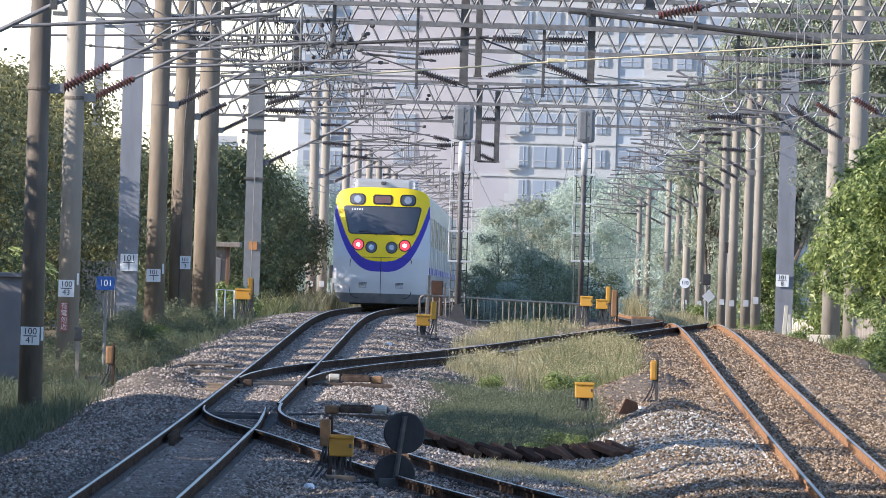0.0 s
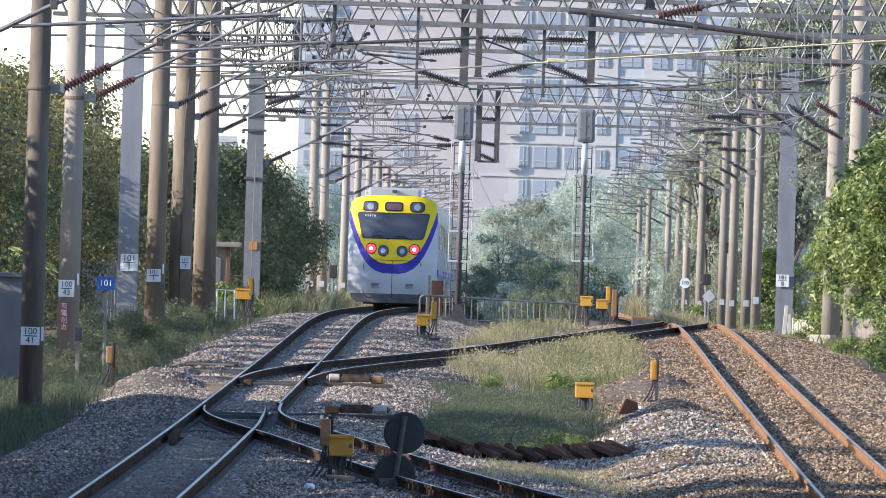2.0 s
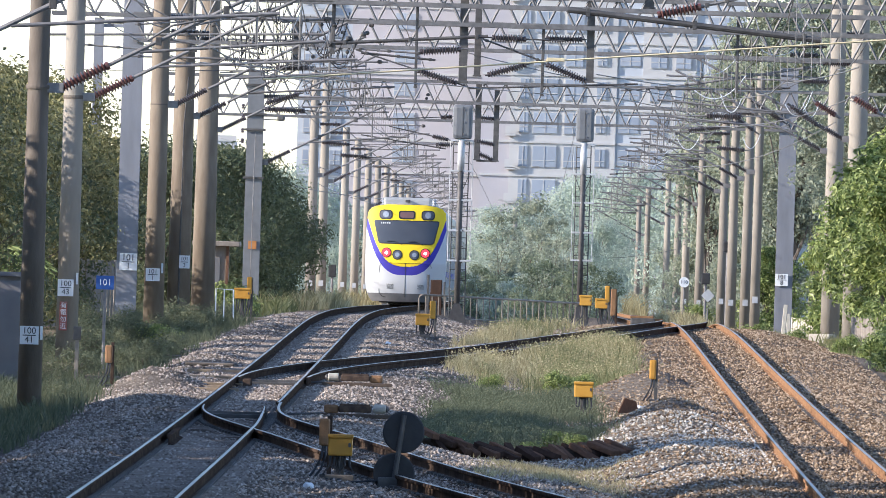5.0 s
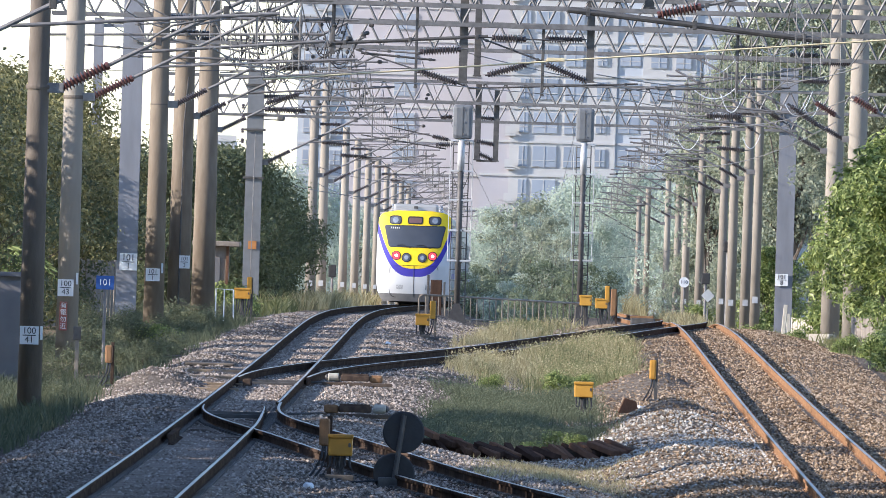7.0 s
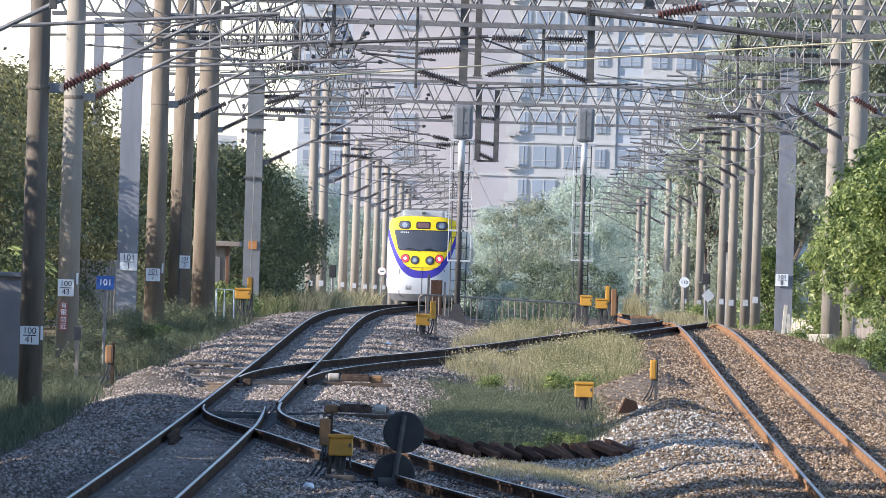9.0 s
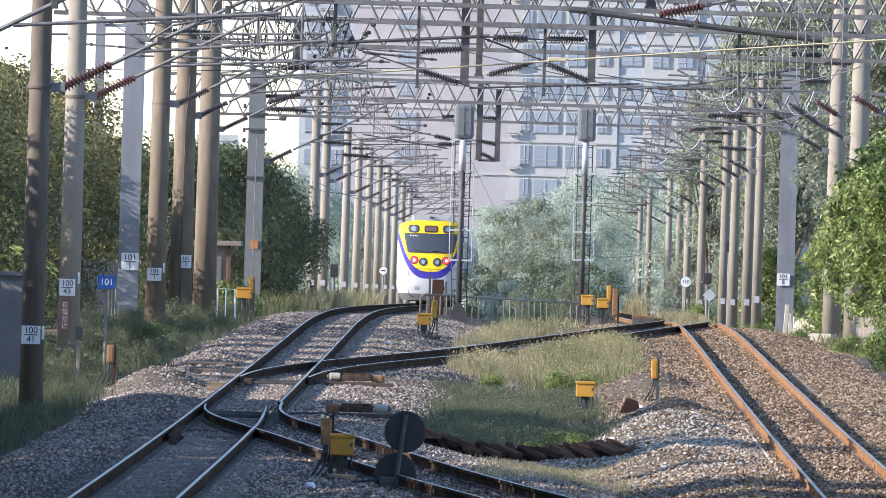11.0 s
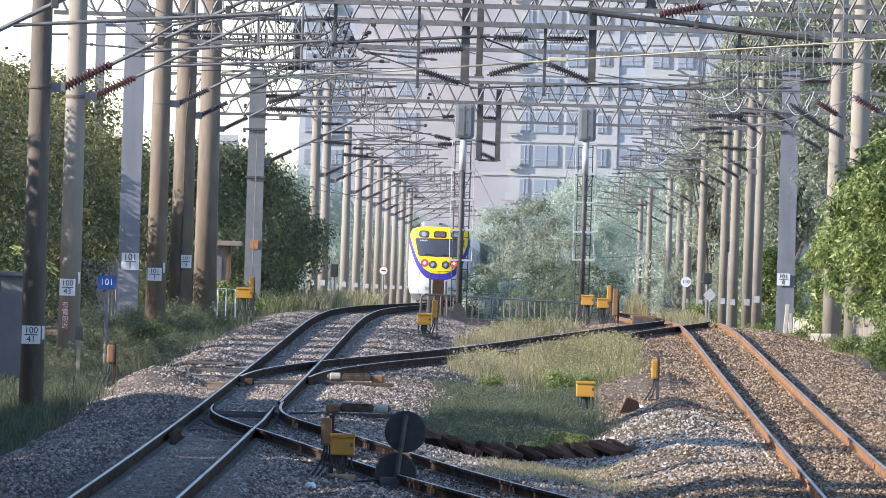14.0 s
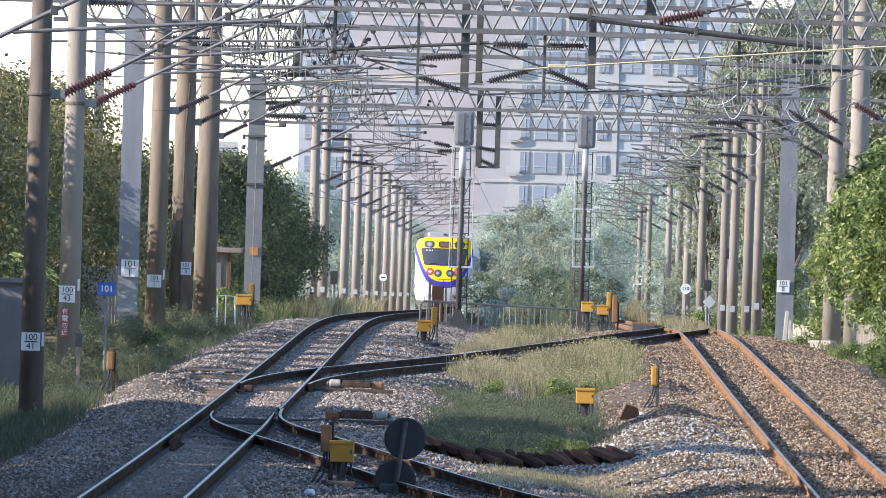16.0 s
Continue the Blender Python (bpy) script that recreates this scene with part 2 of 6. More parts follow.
def box(cx, cy, cz, sx, sy, sz, bevel=0.0, turn=None):
    bm = bmesh.new()
    add_box(bm, cx, cy, cz, sx, sy, sz, bevel, turn)
    return bm


def add_rings(bm, rings, close=True, cap=True):
    """Skins a list of rings of points."""
    made = [[bm.verts.new(p) for p in r] for r in rings]
    n = len(made[0])
    for a, b in zip(made, made[1:]):
        for i in range(n if close else n - 1):
            j = (i + 1) % n
            bm.faces.new((a[i], a[j], b[j], b[i]))
    if cap and close:
        bm.faces.new(made[0][::-1])
        bm.faces.new(made[-1])
    return made


def add_tube(bm, pts, r, segs=6):
    """A tube along points; r is a number or one for each point."""
    pts = [Vector(p) for p in pts]
    rs = r if isinstance(r, (list, tuple)) else [r] * len(pts)
    rings = []
    for i, p in enumerate(pts):
        t = (pts[min(i + 1, len(pts) - 1)] - pts[max(i - 1, 0)]).normalized()
        up = Vector((0, 0, 1)) if abs(t.z) < 0.9 else Vector((0, 1, 0))
        a = t.cross(up).normalized()
        b = t.cross(a)
        rings.append([p + (a * math.cos(k * math.tau / segs) + b * math.sin(k * math.tau / segs)) * rs[i] for k in range(segs)])
    add_rings(bm, rings)


def tube(pts, r, segs=6):
    bm = bmesh.new()
    add_tube(bm, pts, r, segs)
    return bm


def add_lathe(bm, profile, segs=12, m=None):
    """Turns (radius, z) pairs round the z axis."""
    m = m or Matrix.Identity(4)
    rings = [[m @ Vector((r * math.cos(k * math.tau / segs), r * math.sin(k * math.tau / segs), z)) for k in range(segs)] for r, z in profile]
    add_rings(bm, rings)


def lathe(profile, segs=12, m=None):
    bm = bmesh.new()
    add_lathe(bm, profile, segs, m)
    return bm


def along(a, b):
    """The pose at a whose z axis points to b."""
    a, b = Vector(a), Vector(b)
    return Matrix.Translation(a) @ (b - a).to_track_quat("Z", "X").to_matrix().to_4x4()


def letters(body, size, mat, parent, m, name="lettering"):
    cu = bpy.data.curves.new(name, "FONT")
    cu.body, cu.size, cu.align_x, cu.align_y, cu.extrude = body, size, "CENTER", "CENTER", 0.002
    tmp = new(name, cu)
    me = bpy.data.meshes.new_from_object(tmp.evaluated_get(bpy.context.evaluated_depsgraph_get()))
    bpy.data.objects.remove(tmp)
    me.materials.clear()
    me.materials.append(mat)
    ob = part(name, me, mat, parent)
    ob.matrix_basis = m
    return ob


# ---- lie of the land ----
GRADE_D = [-400, 140, 150, 181, 223, 262, 300, 330, 360, 390, 420, 480, 6000]
GRADE_Z = [0, 0, .03, .27, .6, .95, 1.3, 1.6, 1.87, 2.0, 2.05, 2.08, 2.08]


def rail_z(d):
    """Height of the rail tops."""
    return float(np.mean([np.interp(d + k, GRADE_D, GRADE_Z) for k in (-15, -10, -5, 0, 5, 10, 15)]))


def right_dip(d):
    """How far the right line falls away below the left one past the crest."""
    k = min(1.0, max(0.0, (d - 386.0) / 46.0))
    return -0.30 * k * k * (3 - 2 * k)


def left_x(d):
    return float(np.interp(d, [0, 200, 330, 480, 4000], [-4.38, -4.42, -4.55, -4.78, -4.84]))


def right_x(d):
    return 3.95


def cross_x(d):
    """Centre line of the crossover that leaves the left line going away and joins the right one."""
    ks = [248, 262, 272, 281, 288, 294, 300, 306, 314, 320, 348, 375, 392, 410]
    xs = [-4.47, -4.46, -4.43, -4.12, -3.62, -3.12, -2.48, -1.85, -1.10, -0.58, 1.45, 2.95, 3.62, 3.95]
    return float(np.mean([np.interp(d + o, ks, xs) for o in (-4, -2, 0, 2, 4)]))


def near_x(d):
    """Centre line of the branch that leaves the left line towards the camera."""
    ks = [150, 177, 186, 194, 204, 210, 217, 222, 227, 231, 236, 242, 260]
    xs = [2.50, 0.03, -0.78, -1.43, -2.15, -2.58, -3.10, -3.53, -3.92, -4.18, -4.36, -4.43, -4.46]
    return float(np.mean([np.interp(d + o, ks, xs) for o in (-2, -1, 0, 1, 2)]))


def bump2(x, y, k):
    return noise.noise(Vector((x * k, y * k * 0.11, 3.7)))


# low heaps of tipped ballast: x, distance, half-widths, height
HUMMOCKS = [(1.8, 233, 0.95, 3.5, 0.36), (1.7, 211, 0.8, 2.4, 0.30), (2.2, 254, 0.6, 2.3, 0.26), (2.0, 284, 0.8, 2.6, 0.32), (2.1, 318, 0.8, 4, 0.16),
            (-6.4, 266, 0.9, 3.5, 0.30), (-6.3, 300, 0.7, 6, 0.10), (-5.9, 352, 0.7, 8, 0.10), (-3.0, 300, 0.6, 6, 0.08)]


def land_z(x, d):
    """Top of the ballast and soil."""
    base = rail_z(d) + right_dip(d) * min(1.0, max(0.0, (x - 1.6) / 1.6))
    tl = abs(x - left_x(d))
    tr = abs(x - right_x(d))
    t = min(tl, tr)
    if 170 < d < 243:
        t = min(t, abs(x - near_x(d)))
    if 248 < d < 410:
        t = min(t, abs(x - cross_x(d)))
    h = float(np.interp(t, [0, 0.5, 0.6, 0.9, 1.25, 1.9, 2.9, 4.0, 9], [-0.16, -0.162, -0.168, -0.165, -0.13, -0.18, -0.40, -0.48, -0.62]))
    if tl < 0.62 and d < 240:
        h = -0.172
    if tr < 1.05 and x > right_x(d) - 1.05:
        h = -0.146
    rough = float(np.interp(t, [0, 0.8, 1.3, 3, 6], [0.006, 0.015, 0.06, 0.10, 0.12]))
    fade = float(np.interp(abs(x), [12, 40], [1.0, 0.3]))
    if x > 0.3:
        rough *= 1.6
    h += rough * fade * bump2(x, d, 0.55) + 0.25 * rough * bump2(x + 9, d, 1.7)
    calm = min(1.0, max(0.0, (t - 0.95) / 0.5))
    for xc, dc, wx, wd, a in HUMMOCKS:
        h += a * calm * math.exp(-((x - xc) / wx) ** 2 - ((d - dc) / wd) ** 2)
    return base + h


# ---- ground ----
def make_grid(name, xs, ds, zf, mat, keep=None):
    verts, faces = [], []
    nx = len(xs)
    for d in ds:
        for x in xs:
            verts.append((x, d, zf(x, d)))
    for j in range(len(ds) - 1):
        for i in range(nx - 1):
            if keep and not keep(0.5 * (xs[i] + xs[i + 1]), 0.5 * (ds[j] + ds[j + 1])):
                continue
            a = j * nx + i
            faces.append((a, a + 1, a + nx + 1, a + nx))
    me = bpy.data.meshes.new(name)
    me.from_pydata(verts, [], faces)
    me.update()
    return part(name, me, mat)


XS = [-4500, -1500, -500, -200, -100, -60, -40, -30, -24, -20, -17, -14, -12] + list(np.arange(-10.5, 10.6, 0.25)) + [12, 14, 17, 20, 24, 30, 40, 60, 100, 200, 500, 1500, 4500]
DS = [-600, -300, -100, 0, 60, 110, 140] + list(np.arange(155, 430, 1.1)) + list(np.arange(432, 560, 4.0)) + [570, 600, 650, 700, 800, 900, 1000, 1200, 1500, 2000, 3000, 4900]
ground = make_grid("ground", XS, DS, lambda x, d: land_z(x, d) - 0.03, M["soil"])
tagged(ground, "brown soil and gravel railway ground with sparse weeds", "ground", kind="structure")
BX = list(np.arange(-7.6, 7.4, 0.2))
BD = list(np.arange(150, 430, 1.0)) + list(np.arange(430, 1001, 6.0))


def is_ballast(x, d):
    t = min(abs(x - left_x(d)), abs(x - right_x(d)))
    if 160 < d < 243:
        t = min(t, abs(x - near_x(d)))
    if 248 < d < 410:
        t = min(t, abs(x - cross_x(d)))
    return t < 4.2 + 0.9 * bump2(x, d, 0.8) and (x > -7.0 - 0.5 * bump2(d, x, 0.5) or t < 2.6)


bed = make_grid("ballast_bed", BX, BD, lambda x, d: land_z(x, d), M["ballast"])
tagged(bed, "grey-brown ballast bed under the tracks, dark with painted gap shade", "ballast", kind="structure")


def stones(name, mat, count, pick, label, seed):
    """Loose stones as one mesh of small uneven lumps."""
    rnd = random.Random(seed)
    verts, faces = [], []
    while count > 0:
        x, d = pick(rnd)
        count -= 1
        r = rnd.uniform(0.015, 0.033) * (1.0 if rnd.random() < 0.95 else 1.4)
        z = land_z(x, d) + r * 0.25
        o = len(verts)
        a0 = rnd.random() * math.tau
        for k in range(4):
            a = a0 + k * math.tau / 4 + rnd.uniform(-.3, .3)
            verts.append((x + math.cos(a) * r * rnd.uniform(.7, 1.2), d + math.sin(a) * r * rnd.uniform(.7, 1.2), z + rnd.uniform(-.3, .3) * r))
        verts.append((x + rnd.uniform(-.4, .4) * r, d + rnd.uniform(-.4, .4) * r, z + r * rnd.uniform(.5, .95)))
        verts.append((x, d, z - r * 0.8))
        for k in range(4):
            faces.append((o + k, o + (k + 1) % 4, o + 4))
            faces.append((o + (k + 1) % 4, o + k, o + 5))
    me = bpy.data.meshes.new(name)
    me.from_pydata(verts, [], faces)
    return tagged(part(name, me, mat), label, "ballast stones", kind="stuff")


def pick_left(r):
    while True:
        d = 165 * (430 / 165) ** r.random()
        x = r.uniform(-7.4, 1.0)
        if is_ballast(x, d):
            return x, d


def pick_right(r):
    while True:
        d = 175 * (430 / 175) ** r.random()
        x = r.uniform(0.4, 7.0)
        if is_ballast(x, d):
            return x, d


stones("ballast_stones", M["stone_grey"], 86000, pick_left, "loose grey crushed ballast stones around the turnouts", 3)
stones("fresh_stones", M["stone_fresh"], 8000, lambda r: (min(3.2, max(0.0, r.gauss(1.7, 0.85))), r.gauss(225, 13)), "heap of fresh pale grey ballast stones", 6)
stones("ballast_stones", M["stone_brown"], 72000, pick_right, "rust-stained brown ballast stones along the rusty track", 4)


# ---- tracks ----
RAIL = [(-0.0325, 0.0), (-0.036, -0.012), (-0.034, -0.036), (-0.010, -0.048), (-0.009, -0.118), (-0.062, -0.138), (-0.064, -0.150),
        (0.064, -0.150), (0.062, -0.138), (0.009, -0.118), (0.010, -0.048), (0.034, -0.036), (0.036, -0.012), (0.0325, 0.0)]


def rail(parent, xf, d0, d1, side, mat, head=True, step=3.0, lift=0.0, name="rail"):
    """One rail along a line; its running head is a part of its own."""
    n = max(2, int((d1 - d0) / step))
    ds = [d0 + (d1 - d0) * i / n for i in range(n + 1)]
    zs = [rail_z(d) + lift + (right_dip(d) if xf is right_x else 0.0) for d in ds]
    bm = bmesh.new()
    add_rings(bm, [[(xf(d) + side + a, d, z + b) for a, b in RAIL] for d, z in zip(ds, zs)])
    ob = part(name, bm, mat, parent)
    if head:
        bm = bmesh.new()
        add_rings(bm, [[(xf(d) + side + a, d, z + b) for a, b in ((-0.019, 0.003), (-0.022, -0.004), (0.022, -0.004), (0.019, 0.003))] for d, z in zip(ds, zs)])
        part("running_head", bm, M["rail_head"], ob, "polished running head")
    return ob


def sleeper_mesh(length, mat, h=0.14, w=0.24):
    bm = box(0, 0, -h / 2, length, w, h, 0.02)
    me = bpy.data.meshes.new("sleeper")
    bm.to_mesh(me)
    bm.free()
    me.materials.append(mat)
    return me


def fastening_mesh():
    bm = box(0, 0, 0.012, 0.21, 0.14, 0.035, 0.008)
    me = bpy.data.meshes.new("tie_plate")
    bm.to_mesh(me)
    bm.free()
    me.materials.append(M["dark_steel"])
    return me


SLEEPER = sleeper_mesh(2.1, M["sleeper"])
TIMBER = sleeper_mesh(2.5, M["tie_timber"])
FASTEN = fastening_mesh()


def track(name, xf, spans, label, mat, s0, s1, me, pitch=0.62, lift=0.0):
    """A track: spans are stretches of rail (side, from, to); sleepers lie from s0 to s1."""
    t = thing(name, Matrix.Identity(4), label, "railway track")
    for s, d0, d1 in spans:
        rail(t, xf, d0, d1, s, mat, lift=lift, step=3.0 if d1 - d0 > 120 else 1.2)
    d, k = s0, 0
    while d < s1 and k < 300:
        o = part("sleeper", me, None, t)
        dx = (xf(d + 0.5) - xf(d - 0.5))
        o.matrix_basis = pose(xf(d), d, rail_z(d) - 0.155, 0, 0, -math.degrees(math.atan(dx)))
        if k < 150:
            for side in (-GAUGE, GAUGE):
                part("tie_plate", FASTEN, None, o).location = (side, 0, 0)
        d += pitch
        k += 1
    return t


GAUGE = 0.565
HEEL, TIP = 221.0, 239.5
main_left = track("main_track", left_x, [(-GAUGE, -60, 1400), (GAUGE, -60, HEEL), (GAUGE, 242.5, 1400)], "main line track with dark rails, one with the departing train", M["rail_side_dark"], 172, 358, SLEEPER)
main_right = track("main_track", right_x, [(-GAUGE, -60, 1400), (GAUGE, -60, 1400)], "straight track with rusty orange rails on brown ballast", M["rail_side"], 180, 366, SLEEPER)
crossover = track("crossover_track", cross_x, [(-GAUGE, 268.5, 400), (GAUGE, 270, 400)], "crossover track curving between the two lines", M["rail_side_dark"], 273, 396, TIMBER, 0.9, -0.004)
branch = track("branch_track", near_x, [(-GAUGE, 152, HEEL), (GAUGE, 152, 243)], "branch track curving off the main line in a turnout", M["rail_side_dark"], 170, 236, TIMBER, 0.7, -0.004)
rail(branch, left_x, 213, 219, -GAUGE + 0.12, M["rail_side_dark"], name="guard_rail", lift=-0.01, head=False)
for dd in (268.5, 271.0):
    part("stretcher_bar", box(left_x(dd), dd, rail_z(dd) - 0.10, 1.0, 0.07, 0.045, 0.008), M["dark_steel"], crossover)
for k, dd in enumerate((262.5, 265.3, 268.2, 276.0, 284.0)):
    part("long_bearer", box(left_x(dd) - 1.05 - 0.1 * (k % 2), dd, rail_z(dd) - 0.16, 1.3, 0.5, 0.10, 0.015), M["long_bearer"], main_left, "pale long turnout bearer")

# the two tongue rails of the near turnout, which are thrown across together
switch_blades = thing("switch_blades", pose(left_x(HEEL), HEEL, 0), "pair of tapered dark steel tongue rails with stretcher bars", "switch blades")


def left_tongue(d):
    return max(near_x(d) - GAUGE, left_x(d) - GAUGE + 0.055) - left_x(HEEL)


def right_tongue(d):
    k = (d - HEEL) / (TIP - HEEL)
    return left_x(d) + GAUGE - 0.155 * k ** 1.5 - left_x(HEEL)


def tongue(xf):
    ds = np.linspace(HEEL, TIP, 17)
    for name, profile, mat in (("tongue_rail", RAIL, M["rail_side_dark"]), ("running_head", ((-0.018, 0.003), (-0.021, -0.004), (0.021, -0.004), (0.018, 0.003)), M["rail_head"])):
        rings = []
        for d in ds:
            thin = 1.0 - 0.55 * max(0.0, (d - 230.0) / (TIP - 230.0))
            rings.append([(xf(d) + a * thin, d - HEEL, rail_z(d) - 0.002 - 0.02 * (1 - thin) + b) for a, b in profile])
        bm = bmesh.new()
        add_rings(bm, rings)
        ob = part(name, bm, mat, switch_blades) if name == "tongue_rail" else part(name, bm, mat, ob, "polished running head")


tongue(left_tongue)
tongue(right_tongue)
for dd in (237.6, 235.2):
    part("stretcher_bar", box((left_tongue(dd) + right_tongue(dd)) / 2 + 0.02, dd - HEEL, rail_z(dd) - 0.105, right_tongue(dd) - left_tongue(dd) + 0.05, 0.09, 0.06, 0.008), M["dark_steel"], switch_blades, "black stretcher bar")


# ---- portal trusses and poles ----
TRUSS_Z = 8.55


def truss(parent, x0, x1, d, z, h=0.65, bay=0.63, chord=0.045):
    """A lattice girder with two faces, chords and zigzag bars."""
    for name, zz, y in (("bottom_chord", z, -0.3), ("top_chord", z + h, -0.3), ("bottom_chord", z, 0.3), ("top_chord", z + h, 0.3)):
        part(name, box((x0 + x1) / 2, d + y, zz, x1 - x0, 0.09, chord * 2, 0), M["truss"], parent)
    n = int((x1 - x0) / bay)
    bm = bmesh.new()
    for y in (-0.3,):
        for i in range(n):
            a, b = x0 + (x1 - x0) * i / n, x0 + (x1 - x0) * (i + 1) / n
            m = (a + b) / 2
            add_tube(bm, [(a, d + y, z + h), (m, d + y, z)], 0.028, 4)
            add_tube(bm, [(m, d + y, z), (b, d + y, z + h)], 0.028, 4)
    for i in range(0, n, 2):
        a = x0 + (x1 - x0) * i / n
        add_tube(bm, [(a, d - 0.3, z), (a + 2 * bay, d + 0.3, z)], 0.02, 4)
    part("lattice", bm, M["truss"], parent)


PORTALS = [(250, -10.5, 9.5), (331, -11.5, 10.5), (354, -11.0, 10.5), (390, -10.1, 10.5), (498, -12.0, 11.0), (550, -12.0, 9.0)]
BEAMS = {}
for d, x0, x1 in PORTALS:
    g = thing("portal_beam", Matrix.Identity(4), "grey steel lattice beam spanning the tracks above the wires", "portal beam", "portal beams")
    truss(g, x0, x1, d, TRUSS_Z)
    BEAMS[d] = g


def h_pole(x, d, width, top, label, mat=None):
    """A grey steel H-section mast."""
    t = thing("steel_mast", pose(x, d, land_z(x, d) - 0.1), label, "catenary mast", "steel portal masts")
    z = top - land_z(x, d) + 0.1
    bm = bmesh.new()
    add_box(bm, 0, -width * 0.42, z / 2, width, 0.035, z, 0.004)
    add_box(bm, 0, width * 0.42, z / 2, width, 0.035, z, 0.004)
    add_box(bm, 0, 0, z / 2, 0.03, width * 0.8, z)
    part("column", bm, mat or M["painted_grey"], t)
    part("base_plate", box(0, 0, 0.06, width * 1.5, width * 1.5, 0.12, 0.01), M["painted_grey"], t)
    part("cap", box(0, 0, z + 0.015, width * 1.08, width, 0.03), M["painted_grey"], t)
    return t


def round_pole(x, d, dia, top, label="grey tapered concrete catenary pole", mat=None, group="concrete catenary poles"):
    g = land_z(x, d)
    t = thing("concrete_pole", pose(x, d, g - 0.15), label, "catenary pole", group)
    z = top - g + 0.15
    r = dia / 2
    part("shaft", lathe([(r * 1.12, 0), (r * 1.0, z * 0.45), (r * 0.86, z - 0.02), (r * 0.80, z)], 18), mat or M["concrete"], t, smooth=True)
    return t


def plate(parent, x, y, z, w, h, top="", low="", size=0.15, mat=None, ink=None):
    """A small marker plate on a pole's face towards the camera, with its writing."""
    p = part("number_plate", box(x, y, z, w, 0.015, h, 0.004), mat or M["white_paint"], parent, "white plate with black figures")
    up = pose(0, 0, 0, 90, 0, 0)
    k = ink or M["black_ink"]
    if top:
        letters(top, size, k, p, Matrix.Translation((x, y - 0.012, z + (h * 0.24 if low else 0))) @ up)
    if low:
        letters(low, size, k, p, Matrix.Translation((x, y - 0.012, z - h * 0.25)) @ up)
        part("rule", box(x, y - 0.012, z, w * 0.7, 0.006, 0.016), k, p)
    return p


def insulator_mesh(n, r, length, core, name):
    prof = [(core * 1.5, 0), (core * 1.5, 0.05)]
    step = (length - 0.12) / n
    for i in range(n):
        z = 0.06 + i * step
        prof += [(core, z), (r, z + step * 0.35), (r, z + step * 0.5), (core, z + step * 0.75)]
    prof += [(core * 1.5, length - 0.05), (core * 1.5, length)]
    bm = lathe(prof, 10)
    me = bpy.data.meshes.new(name)
    bm.to_mesh(me)
    bm.free()
    for p in me.polygons:
        p.use_smooth = False
    return me


INS = insulator_mesh(12, 0.10, 0.85, 0.045, "insulator")
INS.materials.append(M["porcelain"])
INS2 = insulator_mesh(12, 0.085, 0.75, 0.04, "insulator")
INS2.materials.append(M["porcelain_dark"])


def cantilever(x, d, toward, base, reach=3.4, ins=None, drop=0.0):
    """The tubular bracket that carries the wires from a pole; toward is +1 or -1."""
    t = thing("cantilever_arm", pose(x, d, base), "steel tube cantilever with ribbed brown insulators over the track", "cantilever", "catenary cantilevers")
    ins = ins or INS2
    s = toward
    low, high = 4.75 + drop, 5.72 + drop
    part("pole_bracket", box(s * 0.24, 0, low, 0.34, 0.16, 0.16, 0.01), M["galv"], t)
    a, b = Vector((s * 0.36, 0, low)), Vector((s * (reach + 0.25), 0, low + reach * 0.5))
    o = part("strut_insulator", ins, None, t, "ribbed porcelain strut insulator")
    o.matrix_basis = along(a, b)
    dirn = (b - a).normalized()
    part("strut", tube([a + dirn * 0.8, b], 0.032, 8), M["galv"], t)
    o = part("top_insulator", INS2, None, t, "dark ribbed insulator")
    o.matrix_basis = along((s * 0.2, 0, high + 0.95), (s * 3, 0, high + 0.97))
    part("top_tube", tube([(s * 0.95, 0, high + 0.95), (s * (reach + 0.5), 0, high + 1.0)], 0.028, 8), M["galv"], t)
    part("register_tube", tube([(s * 1.6, 0, 5.36 + drop), (s * (reach + 1.0), 0, 5.62 + drop)], 0.026, 8), M["galv"], t)
    part("steady_arm", tube([(s * (reach + 0.9), 0, 5.58 + drop), (s * (reach + 0.5), 0, 5.62 + drop), (s * (reach - 0.4), 0, 5.42 + drop), (s * (reach - 0.7), 0, 5.22 + drop)], 0.017, 6), M["wire"], t)
    part("drop_bracket", tube([(s * (reach - 0.1), 0, 6.7 + drop), (s * (reach - 0.1), 0, 5.45 + drop)], 0.02, 6), M["wire"], t)
    for k in (0.45, 0.75):
        part("clamp", box(s * (reach * k + 0.3), 0, low + (reach * k) * 0.5 - 0.01, 0.10, 0.1, 0.13, 0.01), M["dark_steel"], t)
    part("stay", tube([(s * 1.0, 0, high + 0.94), (s * (reach * 0.55), 0, low + reach * 0.29)], 0.012, 5), M["wire"], t)
    return t


LP = [(-8.5, 205, 0.36, M["concrete_dark"]), (-8.02, 252, 0.35, M["concrete_dark"]), (-8.9, 301, 0.385, M["concrete"]), (-8.40, 348, 0.41, M["concrete_brown"]), (-8.85, 392, 0.52, M["concrete_brown"]), (-9.05, 430, 0.58, M["concrete_brown"])]
left_poles = []
for x, d, dia, mat in LP:
    p = round_pole(x, d, dia, rail_z(d) + 9.0, mat=mat)
    left_poles.append(p)
    cantilever(x, d, 1, rail_z(d), left_x(d) - x, INS if d < 320 else INS2)
for p in (left_poles.pop(0),):
    tagged(p, "concrete catenary pole with shade in its dark colour and brown insulators")
